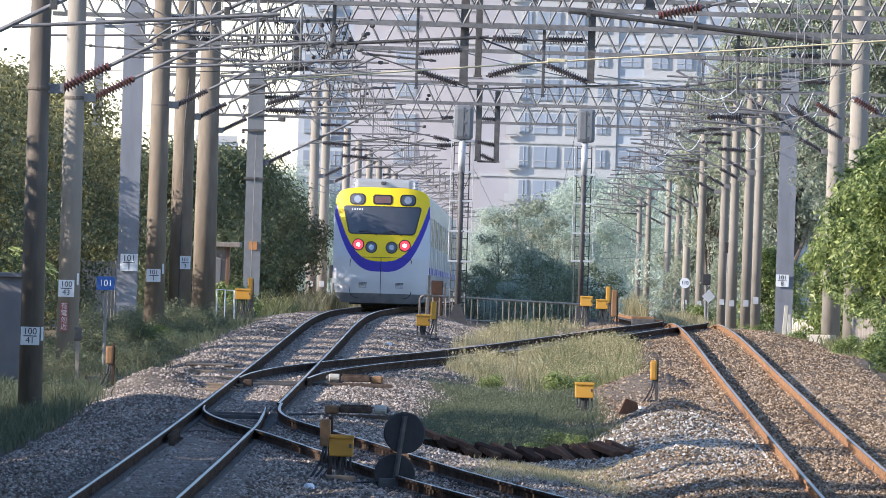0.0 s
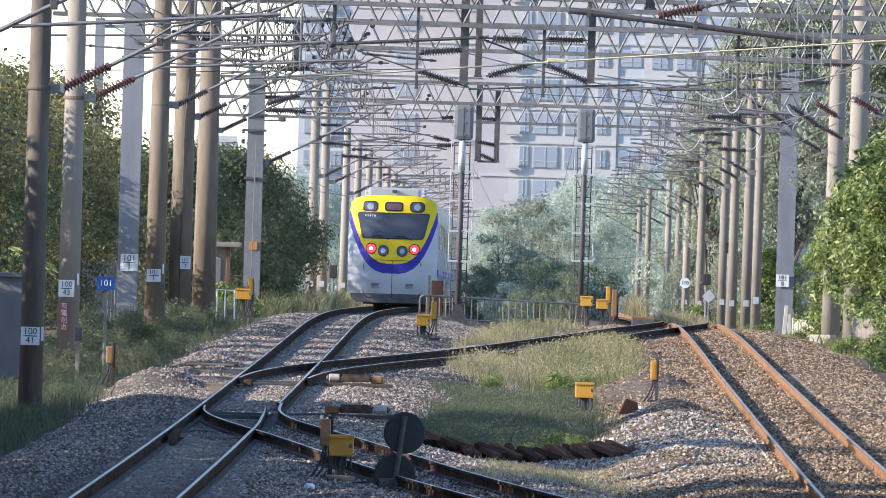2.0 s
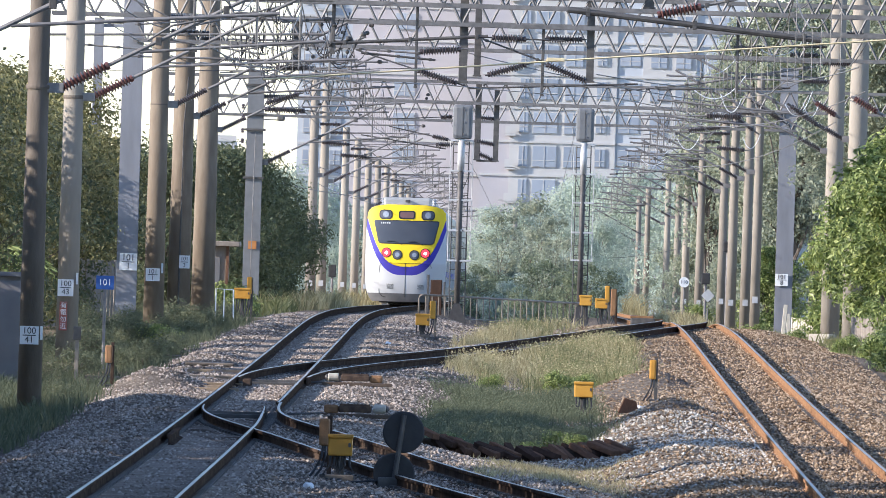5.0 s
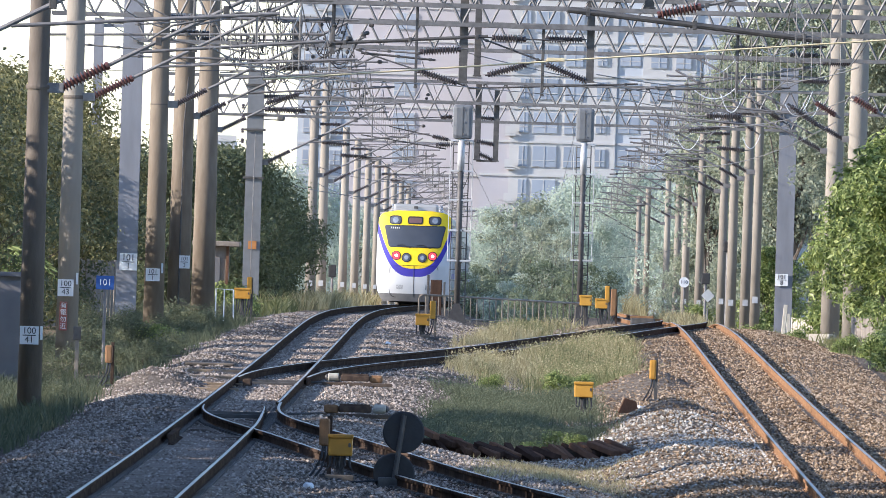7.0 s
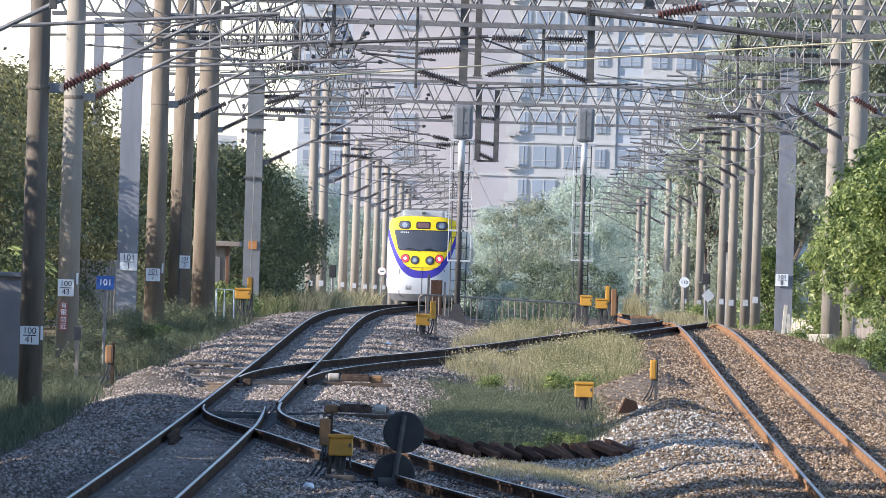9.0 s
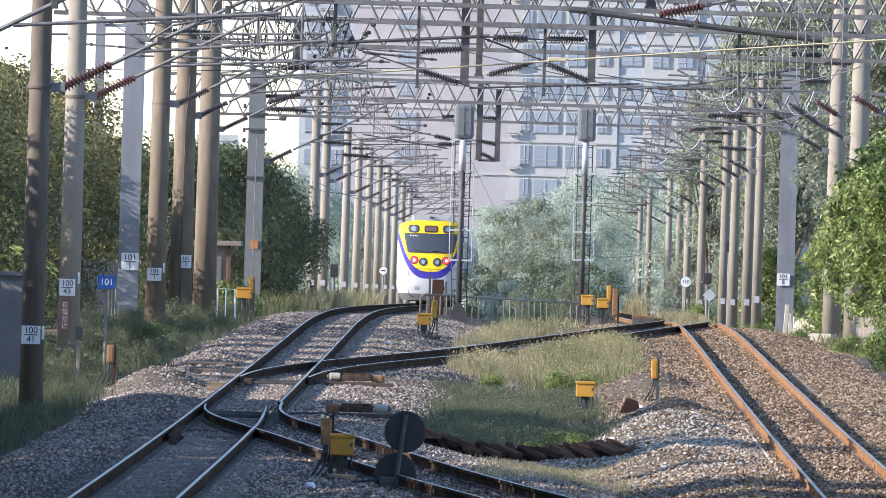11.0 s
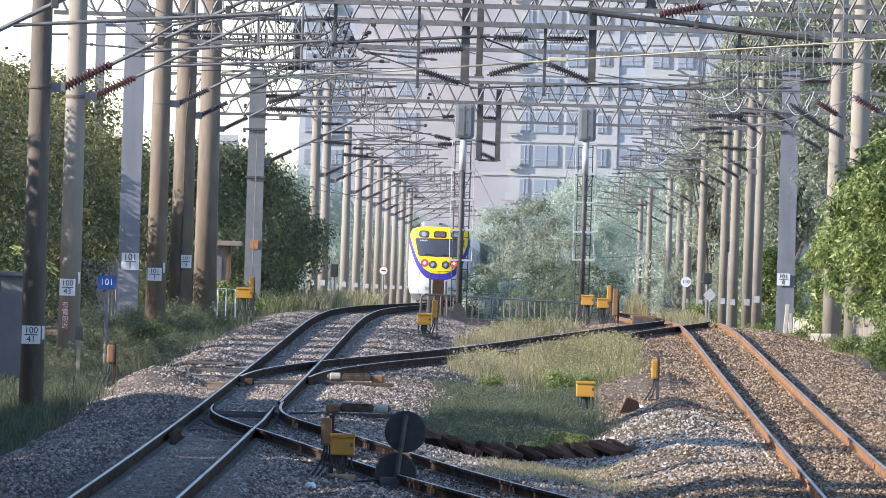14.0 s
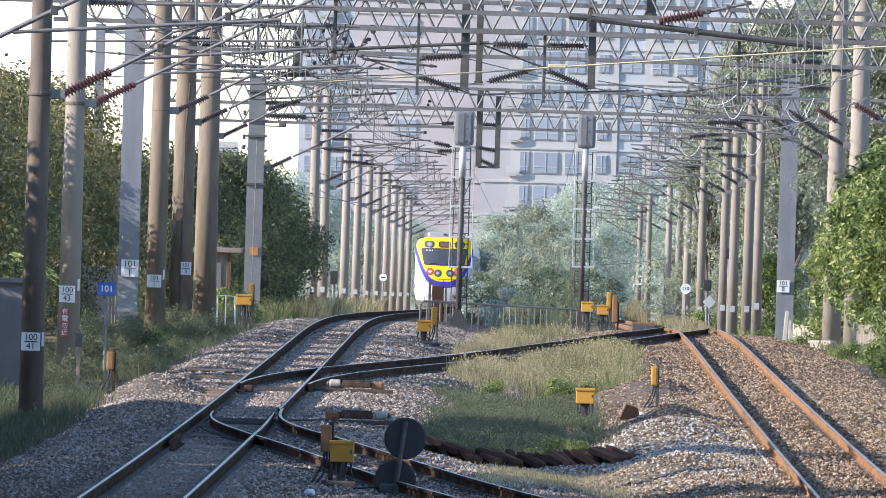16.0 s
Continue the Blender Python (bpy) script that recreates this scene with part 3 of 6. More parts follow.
for i, d in enumerate([592, 622, 690, 735, 783, 830, 878, 925, 975, 1030]):
    round_pole(-8.46, d, 0.36, rail_z(d) + (7.6 if i > 1 else 8.6))
    cantilever(-8.46, d, 1, rail_z(d), 3.6)
RP = [(8.1, 404, 0.49), (8.2, 440, 0.48), (7.2, 520, 0.30), (7.25, 548, 0.34), (7.2, 584, 0.34), (7.2, 615, 0.34), (7.2, 700, 0.36), (7.2, 766, 0.36), (7.2, 813, 0.36), (7.2, 880, 0.36), (7.2, 1040, 0.38), (7.2, 1132, 0.4), (7.2, 1300, 0.4), (7.2, 1482, 0.4)]
for x, d, dia in RP:
    round_pole(x, d, dia, rail_z(d) + (9.5 if d < 450 else 7.9))
    cantilever(x, d, -1, rail_z(d), x - 3.95)
stub = h_pole(-13.2, 470, 0.28, 10.4, "grey concrete line post with a side arm behind the trees")
part("side_arm", box(0.42, 0, 10.3 - land_z(-13.2, 470), 0.85, 0.1, 0.1, 0.01), M["painted_grey"], stub)
mast_near = h_pole(-10.1, 390, 0.50, 10.6, "grey painted steel H-section mast with white number plate")
mast_far = h_pole(-8.3, 460, 0.48, 8.85, "weathered grey steel portal mast beside the trees", M["signal_grey"])
for zz, w, xo in ((5.6, 0.62, 0.0), (6.05, 0.66, 0.0), (6.9, 0.62, 0.0), (7.6, 0.60, 0.0), (4.2, 0.60, 0.0)):
    part("clamp_band", box(xo, -0.25, zz, w, 0.08, 0.07, 0.01), M["dark_steel"], mast_far)
for zz in (5.2, 5.5, 5.9, 6.2):
    part("pin_insulator", lathe([(0.03, 0), (0.06, 0.03), (0.03, 0.06), (0.06, 0.09), (0.03, 0.14)], 8, Matrix.Translation((-0.36, -0.2, zz))), M["porcelain_dark"], mast_far)
part("flood_lamp", box(0.75, -0.3, 5.95, 0.22, 0.25, 0.16, 0.05), M["dark_steel"], mast_far, "small dark floodlight")
part("lamp_arm", tube([(0.25, -0.3, 5.9), (0.75, -0.3, 5.9)], 0.02, 6), M["dark_steel"], mast_far)
part("conduit", tube([(-0.02, -0.31, 0.2), (0.02, -0.31, 5.5)], 0.013, 6), M["galv"], mast_far, "thin grey cable duct")
cantilever(-8.3, 460, 1, rail_z(460), 3.5, INS2, -0.62)
part("yellow_tag", box(0.02, -0.235, 3.78 - land_z(-8.3, 460) + 0.1, 0.24, 0.03, 0.24, 0.004), M["orange"], mast_far, "faded yellow tag plate")
mast_right = h_pole(8.6, 550, 0.60, 10.7, "grey steel H-section mast at the tree line")


# ---- wires ----
def catenary(name, xf, zf, d0, d1, r, label, sag, span, mat=None):
    t = thing(name, Matrix.Identity(4), label, "overhead wire", "overhead wires")
    pts = []
    d = d0
    while d < d1:
        k = ((d - d0) % span) / span
        pts.append((xf(d), d, zf(d) - sag * 4 * k * (1 - k)))
        d += span / 6
    part("wire", tube(pts, r, 5), mat or M["wire"], t)
    return t


for xf in (left_x, right_x):
    catenary("contact_wire", lambda d, f=xf: f(d) + 0.15 * math.sin(d * 0.07), lambda d: rail_z(d) + 5.15, 205, 1300, 0.009, "thin contact wire hanging over the track", 0.03, 45)
    catenary("messenger_wire", xf, lambda d: rail_z(d) + 6.55, 205, 1300, 0.010, "messenger wire sagging above the contact wire", 0.7, 45)
catenary("contact_wire", lambda d: cross_x(d), lambda d: rail_z(d) + 5.2, 215, 420, 0.009, "thin contact wire over the crossover", 0.05, 45)


# ---- towers ----
def tower(name, x0, x1, d, depth, top, mat, label, storey=3.15, bays=(), winmat=None, balconies=()):
    base = 1.2
    t = thing(name, pose(0, d, base), label, "apartment tower", "apartment towers")
    w = part("wall", box((x0 + x1) / 2, depth / 2, (top - base) / 2, x1 - x0, depth, top - base), mat, t)
    n = int((top - base) / storey)
    for i in range(n):
        z = i * storey + 1.9
        if z + base < 9:
            continue
        for bx, bw, bh in bays:
            f = part("window", box(bx, -0.03, z, bw + 0.16, 0.10, bh + 0.16), M["tower_white"], t)
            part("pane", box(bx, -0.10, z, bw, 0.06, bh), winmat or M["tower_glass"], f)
            part("mullion", box(bx, -0.14, z, 0.08, 0.05, bh), M["tower_white"], f)
            part("transom", box(bx, -0.14, z - bh * 0.2, bw, 0.05, 0.07), M["tower_white"], f)
        part("floor_band", box((x0 + x1) / 2, -0.06, z + 1.35, x1 - x0, 0.14, 0.22), M["tower_white"], t)
        for bx, bw in balconies:
            b = part("balcony", box(bx, -0.25, z - 1.2, bw, 0.5, 0.18), M["tower_white"], t)
            part("railing", box(bx, -0.46, z - 0.75, bw, 0.08, 0.8), mat, b)
    part("parapet", box((x0 + x1) / 2, 0.1, top - base + 0.4, x1 - x0 + 0.3, 0.5, 0.9), M["tower_white"], t)
    return t


tower("apartment_tower", -18.1, -5.6, 1500, 14, 52, M["tower_pink"], "tall mauve-tiled apartment tower, haze put into its colour", bays=[(-13.0, 2.0, 1.5)])
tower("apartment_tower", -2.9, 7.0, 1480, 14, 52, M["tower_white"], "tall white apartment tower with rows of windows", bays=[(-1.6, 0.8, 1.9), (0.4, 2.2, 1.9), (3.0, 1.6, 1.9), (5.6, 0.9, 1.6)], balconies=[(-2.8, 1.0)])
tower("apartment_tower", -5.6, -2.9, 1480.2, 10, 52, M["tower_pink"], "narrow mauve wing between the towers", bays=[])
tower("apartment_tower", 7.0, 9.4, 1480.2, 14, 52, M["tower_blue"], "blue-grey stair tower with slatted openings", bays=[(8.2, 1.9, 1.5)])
tower("apartment_tower", 9.4, 14.4, 1480.1, 14, 52, M["tower_white"], "apartment block with wide windows, paled for haze in its colour", bays=[(10.9, 1.5, 1.7), (13.2, 1.4, 1.7)])
tower("apartment_tower", -24.0, -18.8, 1560, 12, 52, M["tower_blue"], "narrow tower with stacked balconies, paled for haze in its colour", bays=[(-22.8, 1.2, 1.4), (-20.3, 1.2, 1.4)], balconies=[(-21.5, 1.6)])
tower("apartment_tower", 14.4, 19.0, 1480.3, 14, 52, M["tower_blue"], "blue-grey apartment wing, paled for haze in its colour", bays=[(16.4, 1.8, 1.7)])
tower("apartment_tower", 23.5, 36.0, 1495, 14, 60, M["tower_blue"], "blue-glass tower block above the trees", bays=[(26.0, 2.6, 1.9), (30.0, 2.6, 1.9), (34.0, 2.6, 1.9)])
tower("apartment_block", -50, -44.3, 2300, 14, 23.9, M["tower_blue"], "low apartment block far off, paled for haze in its colour", bays=[(-48.5, 1.6, 1.5), (-46, 1.6, 1.5)])


# ---- train ----
def half_width(z):
    return float(np.interp(z, [0.12, 0.25, 0.5, 0.9, 1.5, 2.6, 3.15, 3.38, 3.52, 3.60, 3.66], [1.18, 1.30, 1.40, 1.455, 1.475, 1.46, 1.44, 1.41, 1.30, 1.10, 0.70]))


def nose_y(x, z):
    """How far the cab front stands back: bowed across, raked above the lamps and tucked in below."""
    return 0.42 * abs(x / 1.47) ** 2.6 + 0.30 * max(0.0, z - 1.5) ** 1.25 + 0.22 * max(0.0, 0.9 - z) ** 1.5


def yellow_low(x):
    return 1.40 + 1.72 * min(1.0, abs(x) / 1.42) ** 2.9


def blue_low(x):
    return 1.08 + 1.75 * min(1.0, abs(x) / 1.47) ** 3.0


def on_nose(x, z, out=0.0):
    return Vector((x, nose_y(x, z) - out, z))


def nose_patch(name, inside, mat, parent, label=""):
    """The part of the bowed cab front for which inside(x, z) holds."""
    nu, nz = 220, 260
    bm = bmesh.new()
    grid = {}

    def vert(i, j):
        if (i, j) not in grid:
            z = 0.12 + 3.54 * j / nz
            x = half_width(z) * (2 * i / nu - 1)
            grid[i, j] = bm.verts.new(on_nose(x, z))
        return grid[i, j]
    for j in range(nz):
        z = 0.12 + 3.54 * (j + 0.5) / nz
        for i in range(nu):
            x = half_width(z) * (2 * (i + 0.5) / nu - 1)
            if inside(x, z):
                bm.faces.new((vert(i, j), vert(i + 1, j), vert(i + 1, j + 1), vert(i, j + 1)))
    return part(name, bm, mat, parent, label, smooth=True)


def nose_panel(name, outline, mat, parent, out=0.012, thick=0.02, label=""):
    """A flush panel on the cab front: the outline is filled as a fan of strips so that it follows the bow."""
    xs = [p[0] for p in outline]
    zs = [p[1] for p in outline]
    cx, cz = sum(xs) / len(xs), sum(zs) / len(zs)
    bm = bmesh.new()
    rings = []
    for k in (1.0, 0.66, 0.33, 0.02):
        rings.append([on_nose(cx + (x - cx) * k, cz + (z - cz) * k, out) for x, z in outline])
    rim = [on_nose(x, z, out - thick) for x, z in outline]
    add_rings(bm, [rim] + rings, cap=False)
    bm.faces.new([bm.verts.new(p) for p in rings[-1]])
    return part(name, bm, mat, parent, label)


def nose_window(name, z0, z1, w0, w1, r, mat, parent, out, label=""):
    """A wide pane that follows the bow of the cab front, with rounded corners."""
    bm = bmesh.new()
    rows = []
    for j in range(25):
        k = 0.5 - 0.5 * math.cos(math.pi * j / 24)
        z = z0 + (z1 - z0) * k
        hw = w0 + (w1 - w0) * k
        e = min(z - z0, z1 - z)
        if e < r:
            hw -= r - math.sqrt(max(0.0, r * r - (r - e) ** 2))
        rows.append([on_nose(hw * (2 * i / 40 - 1), z, out) for i in range(41)])
    add_rings(bm, rows, close=False, cap=False)
    edge = rows[0] + [q[-1] for q in rows[1:]] + rows[-1][-2::-1] + [q[0] for q in rows[-2:0:-1]]
    add_rings(bm, [[p + Vector((0, 0.05, 0)) for p in edge], edge], cap=False)
    return part(name, bm, mat, parent, label)


def rounded(cx, cz, w, h, r, n=5, lean=0.0):
    pts = []
    for sx, sz, a0 in ((1, 1, 0), (-1, 1, 90), (-1, -1, 180), (1, -1, 270)):
        for k in range(n + 1):
            a = radians(a0 + 90 * k / n)
            pts.append((cx + sx * (w / 2 - r) + r * math.cos(a), cz + sz * (h / 2 - r) + r * math.sin(a)))
    return [(cx + (x - cx) * (1 + lean * (z - cz)), z) for x, z in pts]


def disc(cx, cz, r, n=18):
    return [(cx + r * math.cos(k * math.tau / n), cz + r * math.sin(k * math.tau / n)) for k in range(n)]


train = thing("commuter_train", pose(left_x(483), 483, 2.08), "silver electric train with yellow and blue cab, tail lamps lit", "train")


def build_train():
    nose_patch("yellow_mask", lambda x, z: z >= yellow_low(x), M["train_yellow"], train, "bright yellow painted cab front")
    nose_patch("blue_band", lambda x, z: blue_low(x) <= z < yellow_low(x), M["train_blue"], train, "deep blue curved band")
    nose_patch("lower_nose", lambda x, z: z < blue_low(x) and z >= 0.42, M["train_silver"], train, "silver painted lower nose")
    nose_patch("nose_skirt", lambda x, z: z < 0.42, M["skirt"], train, "grey lower valance")
    nose_window("windscreen_seal", 2.22, 3.09, 1.01, 1.21, 0.10, M["black_trim"], train, 0.012)
    nose_window("windscreen", 2.255, 3.055, 0.975, 1.175, 0.08, M["glass"], train, 0.022, "dark wide cab windscreen")
    for s in (-1, 1):
        nose_panel("headlamp_surround", rounded(s * 0.77, 3.29, 0.49, 0.35, 0.13), M["black_trim"], train, 0.014, 0.03)
        h = nose_panel("headlamp_recess", rounded(s * 0.77, 3.29, 0.41, 0.28, 0.11), M["lamp_housing"], train, 0.020, 0.02)
        nose_panel("headlamp", disc(s * 0.77, 3.29, 0.115), M["lamp_glass"], train, 0.034, 0.03, "unlit round headlamp")
        nose_panel("tail_lamp_rim", disc(s * 0.71, 1.90, 0.185), M["black_trim"], train, 0.016, 0.03)
        nose_panel("tail_lamp", disc(s * 0.71, 1.90, 0.150), M["red_lamp"], train, 0.030, 0.03, "lit red tail lamp")
        nose_panel("tail_lamp_core", disc(s * 0.71, 1.90, 0.060), M["red_core"], train, 0.045, 0.03)
        nose_panel("marker_lamp_rim", disc(s * 0.31, 1.83, 0.185), M["black_trim"], train, 0.016, 0.03)
        nose_panel("marker_lamp_bowl", disc(s * 0.31, 1.83, 0.155), M["lamp_housing"], train, 0.026, 0.03)
        nose_panel("marker_lamp", disc(s * 0.31, 1.83, 0.085), M["lamp_glass"], train, 0.045, 0.03, "unlit lamp")
        for k in range(5):
            nose_panel("vent_slot", rounded(s * 0.56 + 0.02, 0.60 + 0.036 * k, 0.25, 0.014, 0.006, 2), M["black_trim"], train, 0.008, 0.01)
    nose_panel("display_surround", rounded(0, 3.29, 0.60, 0.31, 0.09), M["black_trim"], train, 0.014, 0.03)
    nose_panel("destination_display", rounded(0, 3.29, 0.50, 0.21, 0.06), M["display"], train, 0.022, 0.02)
    # seams of the coupler hatch
    loop = rounded(0, 0.93, 1.88, 1.30, 0.22)
    part("hatch_seam", tube([on_nose(x, z, 0.002) for x, z in loop if z < 1.5] , 0.012, 4), M["black_trim"], train)
    part("hatch_seam", tube([on_nose(0, z, 0.002) for z in np.linspace(0.30, 1.52, 12)], 0.009, 4), M["black_trim"], train)
    part("hatch_seam", tube([on_nose(x, 1.52, 0.002) for x in np.linspace(-0.75, 0.75, 14)], 0.008, 4), M["black_trim"], train)
    for s in (-0.15, 0.62):
        part("wiper", tube([on_nose(s, 2.20, 0.05), on_nose(s - 0.30, 2.33, 0.05), on_nose(s - 0.55, 2.30, 0.05)], 0.012, 5), M["black_trim"], train)
    for k in range(5):
        part("cab_digit", box(-0.92 + 0.075 * k, nose_y(-0.92 + 0.075 * k, 2.98) - 0.035, 2.98, 0.042, 0.01, 0.062), M["white_paint"], train)
    # roof gear behind the cab
    part("roof_shroud", box(0, 2.6, 3.76, 1.75, 2.2, 0.34, 0.10), M["stainless"], train, "grey roof equipment cover")
    part("antenna", box(0, 1.45, 3.80, 0.16, 0.2, 0.10, 0.02), M["dark_steel"], train)
    for s in (-0.9, 0.95):
        part("roof_insulator", lathe([(0.05, 0), (0.1, 0.05), (0.05, 0.1), (0.1, 0.15), (0.05, 0.2), (0.09, 0.25), (0.03, 0.3)], 10, Matrix.Translation((s, 4.4, 3.62))), M["lamp_glass"], train)
    # shell from the rim of the cab front back to the first car
    zs = [0.30 + 3.36 * k / 60 for k in range(61)]
    rim = [(half_width(z), z) for z in zs] + [(-half_width(z), z) for z in reversed(zs)]
    bm = bmesh.new()
    add_rings(bm, [[(x, nose_y(x, z) + 0.004, z) for x, z in rim], [(x, 1.7, z) for x, z in rim]], close=False, cap=False)
    part("cab_shell", bm, M["train_silver"], train, "silver cab side", smooth=True)
    # cars
    outline = [(half_width(z), z) for z in (0.30, 0.6, 0.9, 1.5, 2.6, 3.15, 3.38, 3.52, 3.60, 3.66)]
    outline = outline + [(-x, z) for x, z in reversed(outline)]
    for c in range(8):
        y0 = 1.7 if c == 0 else c * 20.2
        y1 = (c + 1) * 20.2 - 0.6
        bm = bmesh.new()
        ys = [y0, y1]
        add_rings(bm, [[(x * (1.0), y, z) for x, z in outline] for y in ys])
        body = part("car_body", bm, M["stainless"], train, "brushed stainless car body")
        for s in (-1, 1):
            for k in range(6):
                yy = y0 + 2.2 + k * (y1 - y0 - 3.4) / 6
                part("side_window", box(s * 1.475, yy + 1.0, 2.35, 0.03, 1.7, 0.85), M["glass"], body, "dark side window")
            for k in range(3):
                yy = y0 + 1.6 + k * (y1 - y0 - 3.4) / 2
                part("door", box(s * 1.478, yy, 1.75, 0.04, 1.2, 2.1), M["train_silver"], body)
            part("side_band", box(s * 1.48, (y0 + y1) / 2, 1.15, 0.02, y1 - y0, 0.20), M["train_blue"], body, "blue band")
        part("underframe", box(0, (y0 + y1) / 2, 0.42, 2.5, y1 - y0 - 1, 0.5, 0.03), M["skirt"], body)
        part("air_conditioner", box(0, (y0 + y1) / 2, 3.74, 1.9, 4.0, 0.28, 0.08), M["stainless"], body)
        if c < 7:
            part("gangway", box(0, y1 + 0.3, 1.9, 1.2, 0.66, 2.6), M["black_trim"], body)
        for b in (0.16, 0.84):
            bg = part("bogie", box(0, y0 + (y1 - y0) * b, 0.45, 2.1, 2.9, 0.30, 0.03), M["skirt"], train)
            for wy in (-1.0, 1.0):
                for s in (-0.56, 0.56):
                    part("wheel", lathe([(0.43, -0.06), (0.43, 0.06)], 20, Matrix.Translation((s, y0 + (y1 - y0) * b + wy, 0.43)) @ pose(0, 0, 0, 0, 90, 0)), M["dark_steel"], bg)
    part("pilot", box(0, 0.75, 0.22, 1.9, 0.06, 0.30, 0.02), M["black_paint"], train)


build_train()


# ---- vegetation ----
def leaves(bm_data, rnd, c, rad, count, size, squash=0.8):
    """Adds folded leaf pairs on the outer part of a clump."""
    verts, faces = bm_data
    for _ in range(count):
        v = Vector((rnd.gauss(0, 1), rnd.gauss(0, 1), rnd.gauss(0, 1))).normalized()
        k = rnd.uniform(0.55, 1.05) * (1 if rnd.random() < 0.9 else 1.2)
        p = Vector(c) + Vector((v.x * rad * k, v.y * rad * k, v.z * rad * k * squash))
        n = (v + Vector((rnd.uniform(-.8, .8), rnd.uniform(-.8, .8), rnd.uniform(-.2, 1.0)))).normalized()
        a = n.orthogonal().normalized()
        a.rotate(Matrix.Rotation(rnd.random() * math.tau, 3, n))
        b = n.cross(a)
        s = size * rnd.uniform(0.6, 1.3)
        o = len(verts)
        verts += [tuple(p - a * s), tuple(p + b * s * 0.42 + n * s * 0.12), tuple(p + a * s), tuple(p - b * s * 0.42 + n * s * 0.12)]
        faces += [(o, o + 1, o + 2), (o, o + 2, o + 3)]


def crown_mesh(seed, w, h, clumps, per, size, mat, low=0.15, clump_r=0.34):
    rnd = random.Random(seed)
    data = ([], [])
    centres = []
    for i in range(clumps):
        a = rnd.random() * math.tau
        zz = rnd.uniform(low, 1.0)
        spread = math.sin(math.pi * min(1, max(0.05, (zz - low) / (1.02 - low) * 0.85 + 0.12))) ** 0.7
        r = w * 0.5 * spread * rnd.uniform(0.25, 1.0)
        c = (math.cos(a) * r, math.sin(a) * r, zz * h)
        rad = w * 0.5 * clump_r * rnd.uniform(0.6, 1.25)
        centres.append(c)
        leaves(data, rnd, c, rad, per, size)
    me = bpy.data.meshes.new("crown")
    me.from_pydata(data[0], [], data[1])
    me.materials.append(mat)
    return me, centres


def trunk_mesh(seed, h, r, centres, n_limbs):
    rnd = random.Random(seed)
    bm = bmesh.new()
    top = h * 0.72
    pts = [(rnd.uniform(-.05, .05) * h * k, rnd.uniform(-.05, .05) * h * k, top * k) for k in (0, 0.3, 0.6, 1.0)]
    add_tube(bm, pts, [r, r * 0.8, r * 0.6, r * 0.25], 8)
    for c in rnd.sample(centres, min(n_limbs, len(centres))):
        k = rnd.uniform(0.25, 0.8)
        z0 = min(top * k, c[2] * 0.8)
        mid = (c[0] * 0.5, c[1] * 0.5, (z0 + c[2]) / 2 - 0.1)
        add_tube(bm, [(0, 0, z0), mid, c], [r * 0.4, r * 0.25, r * 0.07], 5)
    me = bpy.data.meshes.new("trunk")
    bm.to_mesh(me)
    bm.free()
    me.materials.append(M["bark"])
    return me


def tree_kind(name, seed, w, h, clumps, per, size, mat, label, category="tree", low=0.2, limbs=14, clump_r=0.34, trunk_r=None):
    cm, centres = crown_mesh(seed, w, h, clumps, per, size, M[mat], low, clump_r)
    t = thing(name, pose(0, 0, 0), label, category)
    part("trunk", trunk_mesh(seed + 1, h, trunk_r or h * 0.02, centres, limbs), None, t)
    part("crown", cm, None, t)
    return t


def plant(kind, x, d, rz=0.0, scale=1.0, sink=0.1):
    """Sets a copy of a kind of tree on the ground."""
    o = copy_thing(kind, Matrix.Identity(4))
    o.matrix_basis = pose(x, d, land_z(x, d) - sink, 0, 0, rz) @ Matrix.Scale(scale, 4)
    return o


dark_tree = tree_kind("leafy_tree", 11, 6.5, 6.6, 64, 270, 0.100, "leaf_dark", "dark green leafy tree beside the railway", low=0.10)
olive_tree = tree_kind("leafy_tree", 21, 5.5, 7.6, 64, 250, 0.096, "leaf_olive", "olive-brown leafy tree behind the poles", low=0.12)
broad_tree = tree_kind("broadleaf_tree", 31, 4.4, 5.2, 92, 150, 0.10, "leaf_bright", "sunlit tree with broad bright green leaves", low=0.06, clump_r=0.25)
high_tree = tree_kind("broadleaf_tree", 35, 4.4, 5.4, 92, 150, 0.095, "leaf_bright", "sunlit broadleaf tree overhanging the verge", low=0.36, clump_r=0.24)
haze_tree = tree_kind("hazy_tree", 41, 8.0, 8.5, 84, 260, 0.115, "leaf_haze", "distant tree with haze put into its grey-green leaf colour", low=0.06)
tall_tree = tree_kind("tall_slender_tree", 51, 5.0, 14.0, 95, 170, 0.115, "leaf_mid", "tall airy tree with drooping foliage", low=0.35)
bush = tree_kind("green_bush", 61, 3.0, 2.2, 30, 260, 0.075, "leaf_haze", "low bush behind the railing with haze put into its leaf colour", "bush", low=0.1, clump_r=0.45)
scrub = tree_kind("scrub_bush", 66, 3.2, 2.3, 46, 110, 0.06, "leaf_scrub", "dull green scrub bush behind the railing", "bush", low=0.02, clump_r=0.24, limbs=16, trunk_r=0.04)
bright_bush = tree_kind("green_bush", 71, 2.2, 1.4, 26, 220, 0.065, "leaf_bright", "low sunlit green shrub", "bush", low=0.1, clump_r=0.45)
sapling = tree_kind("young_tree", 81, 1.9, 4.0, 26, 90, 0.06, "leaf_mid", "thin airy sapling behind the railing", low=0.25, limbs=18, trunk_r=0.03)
shade_tree = tree_kind("leafy_tree", 91, 6.5, 6.8, 56, 90, 0.19, "leaf_dark", "unseen dense leafy tree added to shade the near track", low=0.10)
